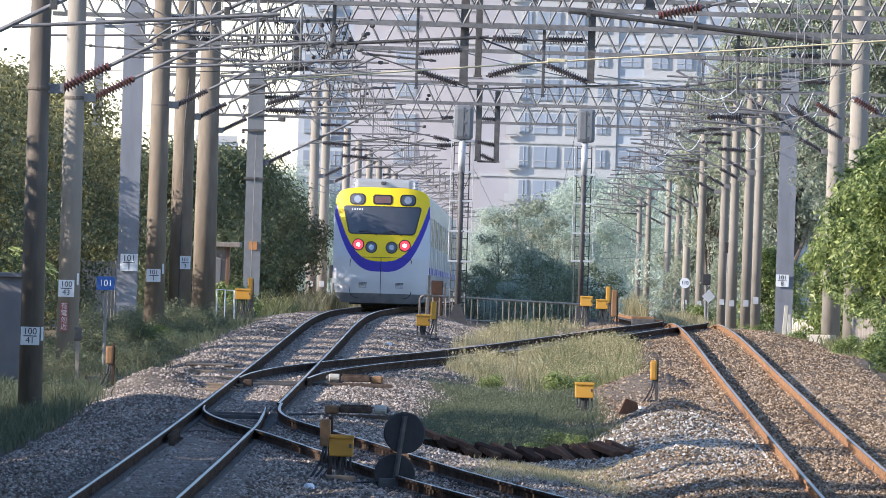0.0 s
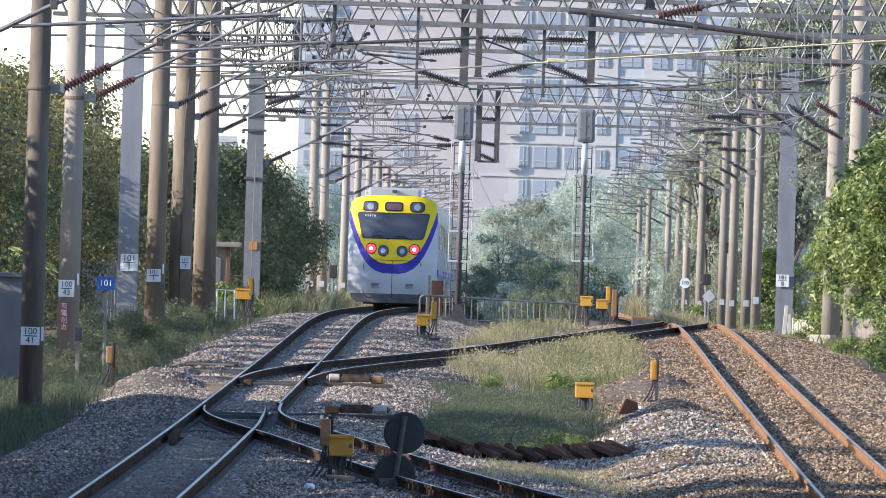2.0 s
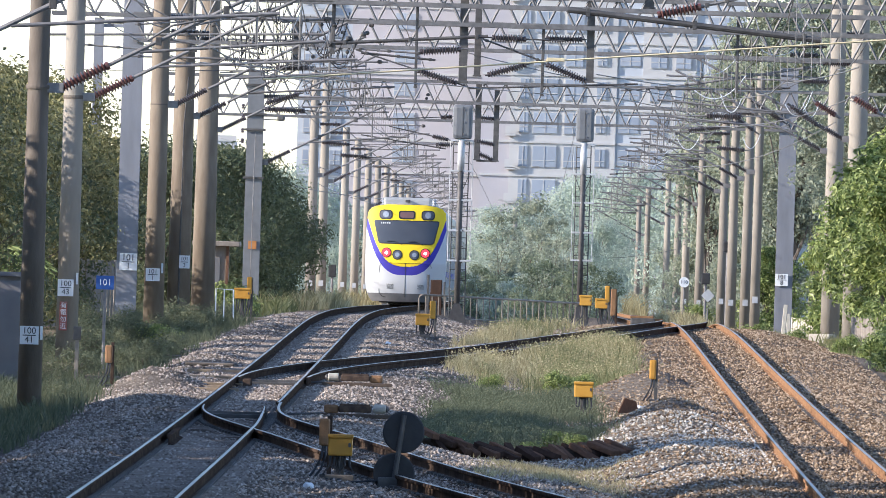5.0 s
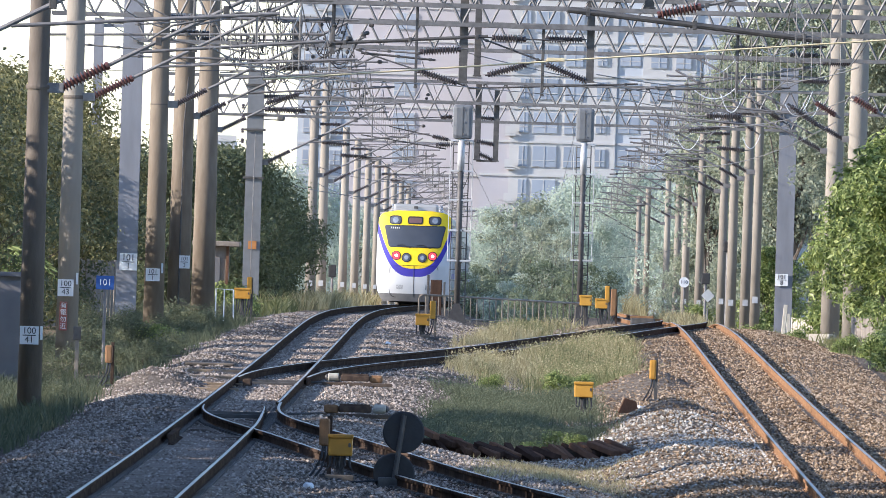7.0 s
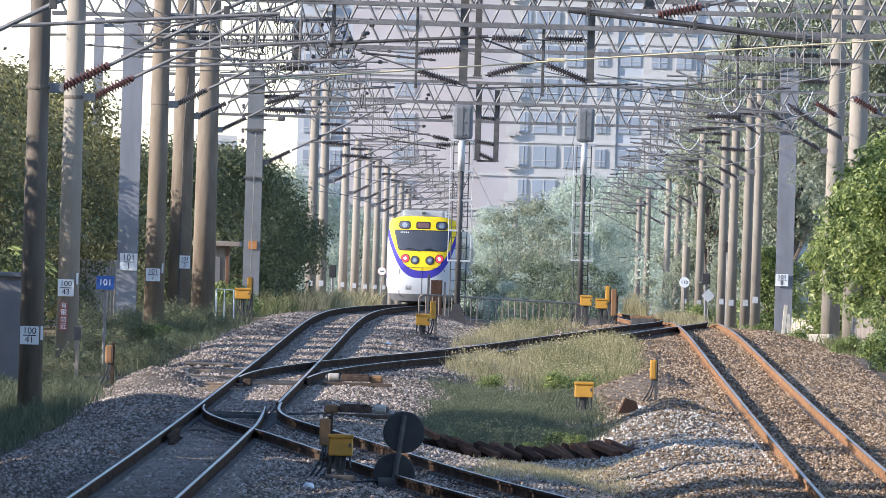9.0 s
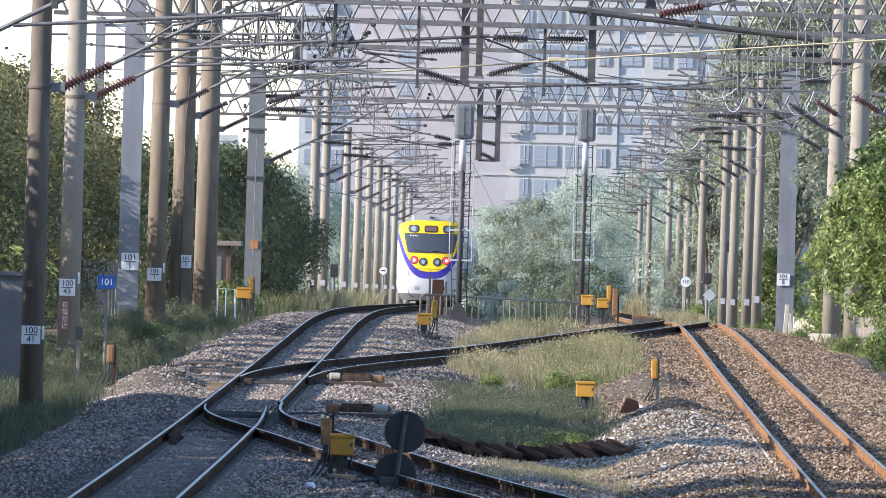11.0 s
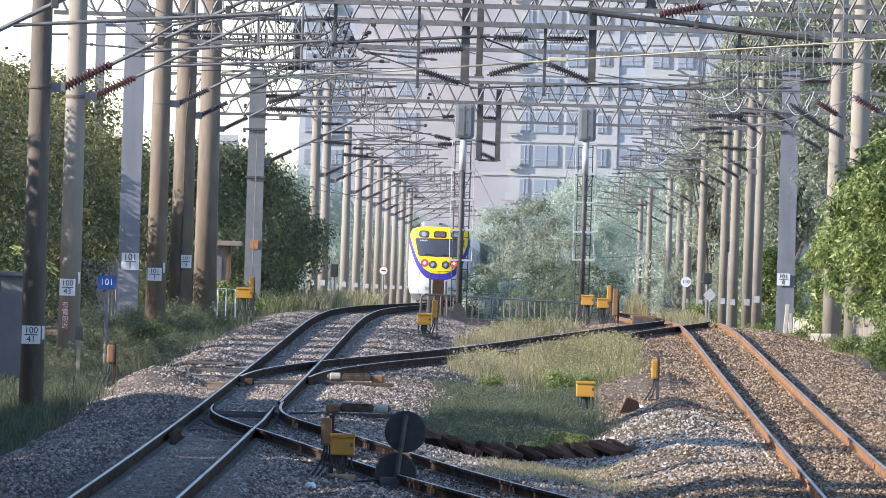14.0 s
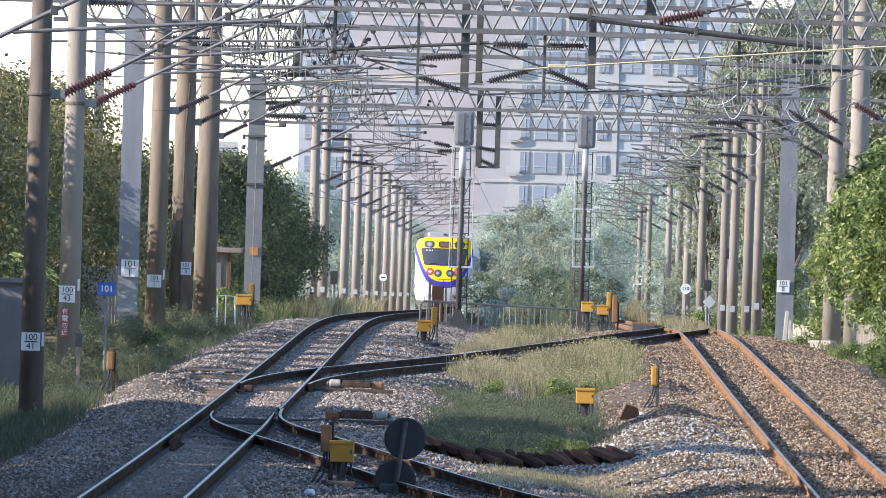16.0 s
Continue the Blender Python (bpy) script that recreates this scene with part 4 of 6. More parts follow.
mid_tree = tree_kind("broadleaf_tree", 95, 4.4, 5.2, 60, 140, 0.11, "leaf_mid", "tree along the far verge with haze put into its grey-green leaves", low=0.06)
weed_bush = tree_kind("weed_clump", 99, 2.4, 1.5, 22, 150, 0.06, "weeds", "leafy dark green weed clump on the shaded verge", "weeds", low=0.05, clump_r=0.5)
KINDS = (scrub, weed_bush, shade_tree, mid_tree, sapling, high_tree, dark_tree, olive_tree, broad_tree, haze_tree, tall_tree, bush, bright_bush)
rt = random.Random(5)
# rows out of view, added and sized to block sun from the near ground
for i in range(22):
    d = 118 + i * 6.2
    k = rt.uniform(1.25, 1.6) if d < 182 else rt.uniform(0.82, 0.88) if 194 < d < 214 else rt.uniform(1.0, 1.15)
    plant(shade_tree, (-12.6 if d < 200 else -14.4) + rt.uniform(-0.6, 0.6), d, rt.uniform(0, 360), scale=k)
for i in range(11):
    plant(shade_tree, -17.0 + rt.uniform(-0.5, 0.5), 186 + i * 6.2, rt.uniform(0, 360), scale=rt.uniform(0.92, 1.04))
# the outer row at -21.2, mostly out of view, is added to shade the train
for x, d, k in [(-17.4, 474, 0.95), (-17.5, 486, 0.94), (-17.4, 498, 0.96), (-17.3, 510, 1.0), (-17.2, 521, 0.98), (-17.3, 531, 1.0), (-17.0, 541, 1.0), (-16.8, 549, 0.94), (-21.2, 496, 1.28), (-21.2, 506, 1.3), (-21.2, 515, 1.32), (-21.3, 524, 1.32), (-21.2, 533, 1.34), (-21.2, 542, 1.28)]:
    plant(olive_tree, x, d, rt.uniform(0, 360), scale=k)
for i in range(16):
    plant(shade_tree, -11.9 + rt.uniform(-0.3, 0.3), 176 + i * 4.7, rt.uniform(0, 360), scale=rt.uniform(0.68, 0.76))
# added out of view too: two trees for shade bands, two shrubs shading the cabinet
for x, d, k in [(-13.5, 193, 1.25), (-13.2, 219, 1.25), (-11.7, 271.6, 0.45), (-11.8, 274.2, 0.48)]:
    plant(shade_tree, x, d, rt.uniform(0, 360), scale=k)
for i in range(17):
    plant(olive_tree if i % 4 else dark_tree, -13.0 + rt.uniform(-0.8, 0.8), 282 + i * 9, rt.uniform(0, 360), scale=rt.uniform(0.70, 0.80))
for i in range(64):
    d = 288 + i * 1.75
    plant(weed_bush, rt.uniform(-10.2, -7.2), d, rt.uniform(0, 360), scale=rt.uniform(0.24, 0.5))
for i in range(26):
    plant(weed_bush, rt.uniform(-9.4, -7.6), 206 + i * 2.9, rt.uniform(0, 360), scale=rt.uniform(0.18, 0.34))
for x, d, k, s in [(-13.4, 285, olive_tree, 0.78), (-12.9, 436, olive_tree, 0.84), (-14.0, 318, olive_tree, 0.82), (-12.2, 340, olive_tree, 0.72), (-13.6, 365, olive_tree, 0.80), (-15.5, 350, dark_tree, 0.9), (-12.4, 392, olive_tree, 0.68), (-12.3, 425, olive_tree, 0.66),
                   (-11.0, 462, dark_tree, 0.74), (-10.9, 482, dark_tree, 0.78), (-11.2, 503, dark_tree, 0.76), (-10.9, 525, dark_tree, 0.80), (-10.8, 548, dark_tree, 0.80), (-10.2, 572, dark_tree, 0.74), (-14.0, 540, dark_tree, 0.82), (-13.0, 600, dark_tree, 0.85), (-17.0, 560, dark_tree, 0.9),
                   (9.4, 392, high_tree, 1.0), (10.3, 412, high_tree, 1.1), (10.3, 500, broad_tree, 0.95), (10.6, 455, high_tree, 1.05), (9.2, 430, high_tree, 0.8), (10.6, 540, broad_tree, 0.9),
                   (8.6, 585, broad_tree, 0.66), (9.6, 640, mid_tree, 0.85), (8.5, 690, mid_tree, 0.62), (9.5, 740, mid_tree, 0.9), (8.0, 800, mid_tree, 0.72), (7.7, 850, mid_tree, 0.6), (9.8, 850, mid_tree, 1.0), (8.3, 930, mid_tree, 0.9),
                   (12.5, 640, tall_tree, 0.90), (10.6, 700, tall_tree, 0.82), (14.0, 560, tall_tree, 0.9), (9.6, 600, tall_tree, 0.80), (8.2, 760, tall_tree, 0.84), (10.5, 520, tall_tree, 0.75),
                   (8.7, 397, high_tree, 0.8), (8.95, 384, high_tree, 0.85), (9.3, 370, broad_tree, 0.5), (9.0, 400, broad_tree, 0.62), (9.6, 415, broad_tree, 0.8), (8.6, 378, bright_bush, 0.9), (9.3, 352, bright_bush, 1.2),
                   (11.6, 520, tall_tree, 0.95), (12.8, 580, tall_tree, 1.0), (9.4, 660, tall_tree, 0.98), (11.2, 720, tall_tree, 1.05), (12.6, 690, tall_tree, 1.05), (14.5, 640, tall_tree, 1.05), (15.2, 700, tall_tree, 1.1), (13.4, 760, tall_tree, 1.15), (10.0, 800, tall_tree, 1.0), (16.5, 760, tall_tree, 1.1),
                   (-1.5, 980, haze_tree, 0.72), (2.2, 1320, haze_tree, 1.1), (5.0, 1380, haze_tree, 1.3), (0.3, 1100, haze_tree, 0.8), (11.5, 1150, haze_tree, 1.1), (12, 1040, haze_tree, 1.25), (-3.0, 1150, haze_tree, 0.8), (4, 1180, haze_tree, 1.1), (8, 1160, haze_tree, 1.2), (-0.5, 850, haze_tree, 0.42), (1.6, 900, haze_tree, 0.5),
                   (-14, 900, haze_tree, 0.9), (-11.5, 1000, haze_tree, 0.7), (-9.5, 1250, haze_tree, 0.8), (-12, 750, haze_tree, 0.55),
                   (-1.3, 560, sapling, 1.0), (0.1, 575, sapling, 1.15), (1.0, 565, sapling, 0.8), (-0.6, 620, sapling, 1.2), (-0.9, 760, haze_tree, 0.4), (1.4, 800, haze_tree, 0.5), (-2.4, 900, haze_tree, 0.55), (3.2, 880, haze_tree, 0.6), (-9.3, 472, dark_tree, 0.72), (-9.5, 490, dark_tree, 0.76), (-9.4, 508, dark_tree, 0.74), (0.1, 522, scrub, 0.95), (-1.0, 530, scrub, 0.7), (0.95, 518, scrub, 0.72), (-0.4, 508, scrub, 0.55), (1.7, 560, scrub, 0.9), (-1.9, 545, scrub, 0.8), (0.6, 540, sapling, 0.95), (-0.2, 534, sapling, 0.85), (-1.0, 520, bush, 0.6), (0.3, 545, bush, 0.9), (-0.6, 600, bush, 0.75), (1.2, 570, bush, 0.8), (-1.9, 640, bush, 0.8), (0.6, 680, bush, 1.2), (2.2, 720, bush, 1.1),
                   (7.75, 345, bright_bush, 0.6), (8.0, 336, bright_bush, 0.8), (7.2, 362, bright_bush, 0.35), (-0.75, 287, bright_bush, 0.26), (0.45, 285, bright_bush, 0.32), (0.9, 286, bright_bush, 0.26), (-1.4, 233, bright_bush, 0.17), (-1.15, 234, bright_bush, 0.19), (0.0, 231, bright_bush, 0.19), (0.35, 232, bright_bush, 0.23), (0.65, 231, bright_bush, 0.2), (7.4, 450, bright_bush, 0.4), (7.3, 520, bright_bush, 0.4), (6.6, 640, bright_bush, 0.7), (-7.9, 330, bright_bush, 0.4), (-8.6, 445, bright_bush, 0.8)]:
    plant(k, x, d, rt.uniform(0, 360), scale=s)


def palm(x, d, h, n):
    """A young palm: a short trunk and arching fronds of paired leaflets."""
    rnd = random.Random(n)
    t = thing("young_palm", pose(x, d, land_z(x, d)), "young palm with arching yellow-green fronds", "palm")
    part("trunk", tube([(0, 0, 0), (0.05, 0, h * 0.5), (0, 0, h)], [0.12, 0.09, 0.07], 8), M["bark"], t)
    for i in range(n):
        a = i * math.tau / n + rnd.uniform(-.2, .2)
        up = rnd.uniform(0.5, 1.1)
        bm = bmesh.new()
        pts = []
        for k in range(9):
            u = k / 8
            pts.append(Vector((math.cos(a) * 1.5 * u, math.sin(a) * 1.5 * u, h + up * u - 1.25 * u * u)))
        add_tube(bm, pts, [0.02 - 0.015 * k / 8 for k in range(9)], 4)
        side = Vector((-math.sin(a), math.cos(a), 0))
        for k in range(1, 9):
            for q in (0.0, 0.5):
                c = pts[k].lerp(pts[max(0, k - 1)], q)
                for s in (-1, 1):
                    tip = c + side * s * 0.42 * (1.1 - 0.6 * k / 8) + Vector((math.cos(a) * 0.2, math.sin(a) * 0.2, -0.12))
                    vs = [bm.verts.new(v) for v in (c, c.lerp(tip, 0.5) + Vector((0, 0, 0.03)), tip, c.lerp(tip, 0.5) - Vector((0, 0, 0.02)))]
                    bm.faces.new(vs)
        part("frond", bm, M["leaf_bright"], t)


palm(-11.5, 330, 2.0, 9)
palm(-12.0, 318, 1.6, 8)
for k in KINDS:
    for o in (*k.children_recursive, k):
        bpy.data.objects.remove(o)


# ---- hanging gear on the portals ----
def support(d, x0, z0, x1, z1, r, m, i0=None, i1=None):
    """A tube of the wire supports, with a ribbed insulator along a stretch of it."""
    a, b = Vector((x0, d, z0)), Vector((x1, d, z1))
    mats = {"d": M["dark_steel"], "g": M["galv"], "p": M["galv"]}
    t = part("support_tube", tube([a, (a + b) / 2, b], r * (0.55 if i0 is not None else 0.8), 8), mats[m], BEAMS[d], "dark weathered support tube")
    if i0 is not None:
        p, q = a.lerp(b, i0), a.lerp(b, i1)
        ln = (q - p).length
        n = max(6, int(ln / 0.065))
        me = insulator_mesh(n, 0.095, ln, 0.04, "insulator")
        me.materials.append(M["porcelain"] if m == "p" else M["porcelain_dark"])
        o = part("insulator", me, None, t, "ribbed porcelain insulator")
        o.matrix_basis = along(p, q)
    else:
        for k in (0.08, 0.5, 0.93):
            c = a.lerp(b, k)
            part("clamp", box(c.x, d, c.z, 0.07, 0.09, r * 2.4, 0.008), M["dark_steel"], t)


support(331, -4.41, 7.69, -1.16, 7.93, 0.045, 'd')
support(331, -1.16, 7.91, 0.44, 7.88, 0.03, 'd', 0.05, 0.5)
support(331, -3.93, 7.59, -2.51, 7.53, 0.025, 'g')
support(331, -2.57, 7.57, -1.57, 7.66, 0.03, 'g', 0.0, 0.85)
support(354, -4.18, 7.92, -1.65, 7.16, 0.03, 'd', 0.55, 0.9)
support(354, -1.65, 7.13, 2.14, 7.34, 0.025, 'd')
support(354, -4.07, 7.86, -2.4, 7.74, 0.03, 'd')
support(354, -1.37, 8.25, -0.02, 7.79, 0.025, 'd')
support(354, -1.28, 7.43, -0.21, 7.75, 0.03, 'd', 0.05, 0.85)
support(354, -0.02, 7.76, 1.06, 7.34, 0.03, 'd', 0.1, 0.95)
support(354, 0.02, 8.29, 0.97, 8.3, 0.03, 'd', 0.05, 0.9)
support(331, -10.34, 7.7, -4.59, 7.87, 0.033, 'g')
support(331, -9.6, 7.51, -8.18, 7.44, 0.025, 'g')
support(331, -8.55, 7.96, -7.49, 8.05, 0.025, 'g')
support(331, -7.49, 7.93, -5.26, 8.49, 0.028, 'g')
support(354, -9.44, 7.63, -4.32, 7.63, 0.03, 'g')
support(354, -8.51, 8.04, -6.22, 7.75, 0.025, 'g')
support(390, -9.21, 8.02, -4.33, 7.94, 0.03, 'g')
support(390, -6.71, 8.19, -4.47, 7.63, 0.025, 'g')
support(390, -7.95, 7.81, -4.34, 8.08, 0.025, 'g')
support(354, -8.76, 8.22, -6.61, 8.16, 0.03, 'g', 0.2, 0.6)
support(390, -6.57, 7.99, -5.59, 8.02, 0.03, 'd', 0, 0.8)
support(390, -6.82, 7.08, -5.85, 7.38, 0.03, 'd', 0.05, 0.85)
support(390, -6.88, 6.94, -5.56, 6.93, 0.03, 'd', 0.05, 0.8)
support(390, -5.56, 6.9, -3.75, 6.96, 0.025, 'g')
support(331, -5.48, 8.11, -4.42, 8.2, 0.03, 'g')
support(250, 0.37, 7.06, 4.4, 6.69, 0.06, 'd')
support(250, 1.79, 7.02, 2.51, 7.18, 0.05, 'p', 0, 0.95)
support(250, 2.51, 7.18, 3.25, 7.36, 0.03, 'g')
support(390, 3.61, 7.85, 6.66, 8.38, 0.04, 'g')
support(354, 4.26, 8.23, 6.35, 8.3, 0.035, 'd')
support(354, 6.78, 8.59, 7.16, 8.61, 0.035, 'd', 0, 0.9)
support(390, 4.58, 8.18, 6.95, 8.11, 0.03, 'g')
support(390, 6.09, 8.67, 6.93, 8.67, 0.04, 'd', 0, 0.8)
support(390, 2.85, 7.71, 6.12, 7.84, 0.03, 'd')
support(390, 1.94, 7.66, 3.68, 7.86, 0.03, 'g')
support(390, 2.03, 7.06, 5.44, 7.12, 0.035, 'g', 0.6, 0.85)
support(498, 3.23, 7.72, 6.07, 8.07, 0.03, 'g', 0.5, 0.85)
support(498, 5.29, 7.39, 6.63, 7.32, 0.03, 'g', 0.2, 0.85)
support(498, 2.54, 7.02, 5.39, 7.21, 0.025, 'g')
support(550, 2.44, 6.86, 5.57, 7.14, 0.03, 'g')
support(498, 6.58, 8.89, 7.85, 8.12, 0.045, 'd', 0.1, 0.8)
support(390, 6.06, 7.46, 6.99, 6.83, 0.05, 'd', 0.1, 0.8)
support(354, 6.07, 7.08, 6.71, 6.7, 0.055, 'p', 0.1, 0.8)
support(331, 6.47, 6.9, 7.17, 6.51, 0.055, 'p', 0.1, 0.8)
support(498, 5.88, 8.51, 6.88, 7.83, 0.045, 'd', 0.1, 0.8)
support(390, 6.71, 6.71, 4.73, 7.77, 0.025, 'g')
support(498, -4.77, 7.75, -2.8, 7.36, 0.03, 'd', 0.7, 0.95)
support(498, -5.65, 7.46, -2.97, 7.09, 0.025, 'd')
support(498, -5.64, 7.14, -2.27, 7.24, 0.025, 'd', 0.7, 0.85)
support(498, -4.96, 7.97, -2.56, 8.12, 0.025, 'd', 0.75, 0.9)
support(498, -2.09, 7.38, -1.38, 7.26, 0.03, 'd', 0, 0.9)
support(498, -1.99, 7.0, -1.4, 6.75, 0.03, 'd', 0, 0.9)
support(498, -1.97, 8.1, -1.4, 8.08, 0.03, 'd', 0, 0.9)
support(550, -7.81, 7.69, -5.45, 7.56, 0.03, 'g', 0.1, 0.5)
support(550, -7.21, 7.26, -4.25, 7.15, 0.03, 'g', 0.1, 0.4)
support(498, -14.2, 10.76, -13.14, 10.76, 0.05, 'g')
for d, x, z0, z1, w in [(331, -4.4, 7.47, 9.2, 0.08), (354, 1.06, 7.34, 9.3, 0.17), (354, -1.78, 7.25, 9.3, 0.19), (356, -1.47, 7.43, 9.3, 0.15), (498, -1.98, 6.76, 9.2, 0.19), (498, -1.40, 6.73, 9.0, 0.17),
                        (331, 2.2, 8.6, 9.3, 0.2), (354, 4.35, 7.2, 9.0, 0.07), (331, -2.65, 6.8, 8.6, 0.06), (390, -6.1, 8.0, 9.2, 0.2), (354, 0.0, 7.0, 8.6, 0.07)]:
    t = thing("drop_post", pose(x, d, 0), "dark steel drop post hanging below a portal beam", "drop post", "portal drop posts")
    part("post", box(0, 0, (z0 + z1) / 2, w, w * 0.7, z1 - z0, 0.01), M["dark_steel"], t)
    part("end_plate", box(0, 0, z0 + 0.02, w * 1.3, w, 0.04, 0.006), M["dark_steel"], t)
t = thing("drop_post_tie", pose(-1.69, 498, 6.75), "dark steel tie between two drop posts", "steel tie")
part("tie", box(0, 0, 0, 0.62, 0.1, 0.07, 0.01), M["dark_steel"], t)


def droopy(a, b, sag, r, mat, label, name="hanging_wire"):
    t = thing(name, Matrix.Identity(4), label, "overhead wire", "loose overhead wires")
    a, b = Vector(a), Vector(b)
    pts = []
    for i in range(13):
        k = i / 12
        p = a.lerp(b, k)
        p.z -= sag * 4 * k * (1 - k)
        pts.append(p)
    part("wire", tube(pts, r, 5), mat, t)
    return t


def jumper(d, a, b, sag, mat):
    """A slack loop of cable fixed to a portal's gear."""
    a, b = Vector(a), Vector(b)
    pts = []
    for i in range(11):
        k = i / 10
        q = a.lerp(b, k)
        q.z -= sag * 4 * k * (1 - k)
        pts.append(q)
    part("jumper_cable", tube(pts, 0.012, 5), mat, BEAMS[d], "slack looped cable")


rw = random.Random(17)
round_pole(10.2, 170, 0.36, 6.8)
droopy((-3.0, 170, 4.755), (10.2, 170, 5.98), 0.0, 0.010, M["copper"], "bright sunlit contact wire crossing near the lens")
part("splice", box(0.14, 170, 5.06, 0.20, 0.03, 0.04, 0.008), M["copper"], thing("wire_splice", Matrix.Identity(4), "bright brass splice on the contact wire", "wire splice"))
# slack jumper loops below the portals
for i in range(40):
    d = rw.choice((331, 354, 390))
    x = rw.uniform(-7.0, -4.4)
    z = rail_z(d) + rw.uniform(5.6, 6.9)
    jumper(d, (x, d, z), (x + rw.uniform(0.1, 0.6), d, z + rw.uniform(-.3, .6)), rw.uniform(0.25, 0.7), M["black_rubber"])
for i in range(22):
    x = rw.uniform(-7.6, -5.7)
    z = rw.uniform(8.7, 9.6)
    jumper(390, (x, 390, z), (x + rw.uniform(-0.25, 0.35), 390, z - rw.uniform(0.1, 1.0)), rw.uniform(0.3, 0.75), M["black_rubber"])
for i in range(34):
    d = rw.choice((331, 354, 390, 498))
    x = rw.uniform(-7.0, -3.4)
    z = rail_z(d) + rw.uniform(5.7, 7.0)
    part("wire_clip", lathe([(0.015, -0.07), (0.045, -0.045), (0.05, 0), (0.045, 0.045), (0.015, 0.07)], 8, pose(x, d, z, 90, 0, rw.uniform(-60, 60))), M["dark_steel"], BEAMS[d])
for i in range(12):
    d = rw.choice((354, 390, 498, 550))
    x = rw.uniform(3.2, 6.6)
    z = rail_z(d) + rw.uniform(5.2, 6.6)
    jumper(d, (x, d, z), (x + rw.uniform(0.3, 1.4), d, z + rw.uniform(-.2, .5)), rw.uniform(0.15, 0.45), M["sleeve"])
# feeders and guys that run across and along the line
for a, b, sag in [((-12, 300, 8.4), (-3.0, 331, 9.1), 0.1), ((-12, 392, 7.8), (-3, 392, 8.1), 0.05), ((-9.0, 301, 8.0), (-9.05, 430, 8.6), 0.3), ((-8.0, 252, 8.2), (-8.4, 348, 8.2), 0.3),
                  ((-10, 550, 6.9), (-17, 600, 7.6), 0.2), ((-10, 550, 6.2), (-17, 600, 6.4), 0.2), ((-10, 550, 5.6), (-17, 600, 6.6), 0.2), ((-9.8, 550, 6.4), (-4, 600, 6.1), 0.25),
                  ((7.2, 352, 8.4), (7.2, 387, 8.3), 0.2), ((7.2, 387, 8.3), (7.2, 520, 8.4), 0.6), ((-2, 354, 8.0), (4.2, 387, 7.4), 0.1), ((1.2, 352, 7.5), (6.9, 390, 7.8), 0.15),
                  ((3.5, 390, 6.9), (7.2, 352, 7.3), 0.35), ((4.6, 480, 6.6), (7.2, 387, 7.0), 0.3), ((-8.46, 592, 7.2), (-4, 640, 7.1), 0.3), ((-8.46, 592, 6.6), (-4.5, 690, 6.6), 0.5),
                  ((-2.0, 900, 5.6), (7.2, 880, 6.0), 0.7), ((-3.0, 1000, 5.2), (7.2, 950, 5.6), 0.8), ((-1.0, 800, 5.0), (7.2, 813, 5.2), 0.5)]:
    droopy(a, b, sag, 0.012, M["wire"], "thin slack feeder wire between the masts", "feeder_wire")
for i, (x, z) in enumerate([(-6.2, 6.9), (-3.5, 7.2), (1.4, 7.3), (5.2, 7.1), (-5.6, 6.0), (4.8, 6.2)]):
    catenary("return_wire", lambda d, x=x: x, lambda d, z=z: rail_z(d) + z, 300, 1200, 0.010, "return wire running along the line", 0.10, 52)
# droppers between messenger and contact wire
for xf in (left_x, right_x):
    dr = thing("dropper_set", Matrix.Identity(4), "row of thin droppers between the two wires", "droppers", kind="stuff")
    bm = bmesh.new()
    for i in range(90):
        d = 210 + i * 7.5
        k = ((d - 205) % 45) / 45
        add_tube(bm, [(xf(d), d, rail_z(d) + 5.14), (xf(d), d, rail_z(d) + 6.54 - 2.8 * k * (1 - k))], 0.006, 4)
    part("droppers", bm, M["wire"], dr)
# tension weights' wheel
t = thing("tension_wheel", pose(5.55, 498, 8.42), "pale tensioning wheel among the wires", "pulley wheel")
part("rim", lathe([(0.13, -0.03), (0.17, -0.03), (0.17, 0.03), (0.13, 0.03)], 18, pose(0, 0, 0, 90, 0, 0)), M["white_paint"], t)
part("hub", lathe([(0.05, -0.05), (0.05, 0.05)], 12, pose(0, 0, 0, 90, 0, 0)), M["galv"], t)


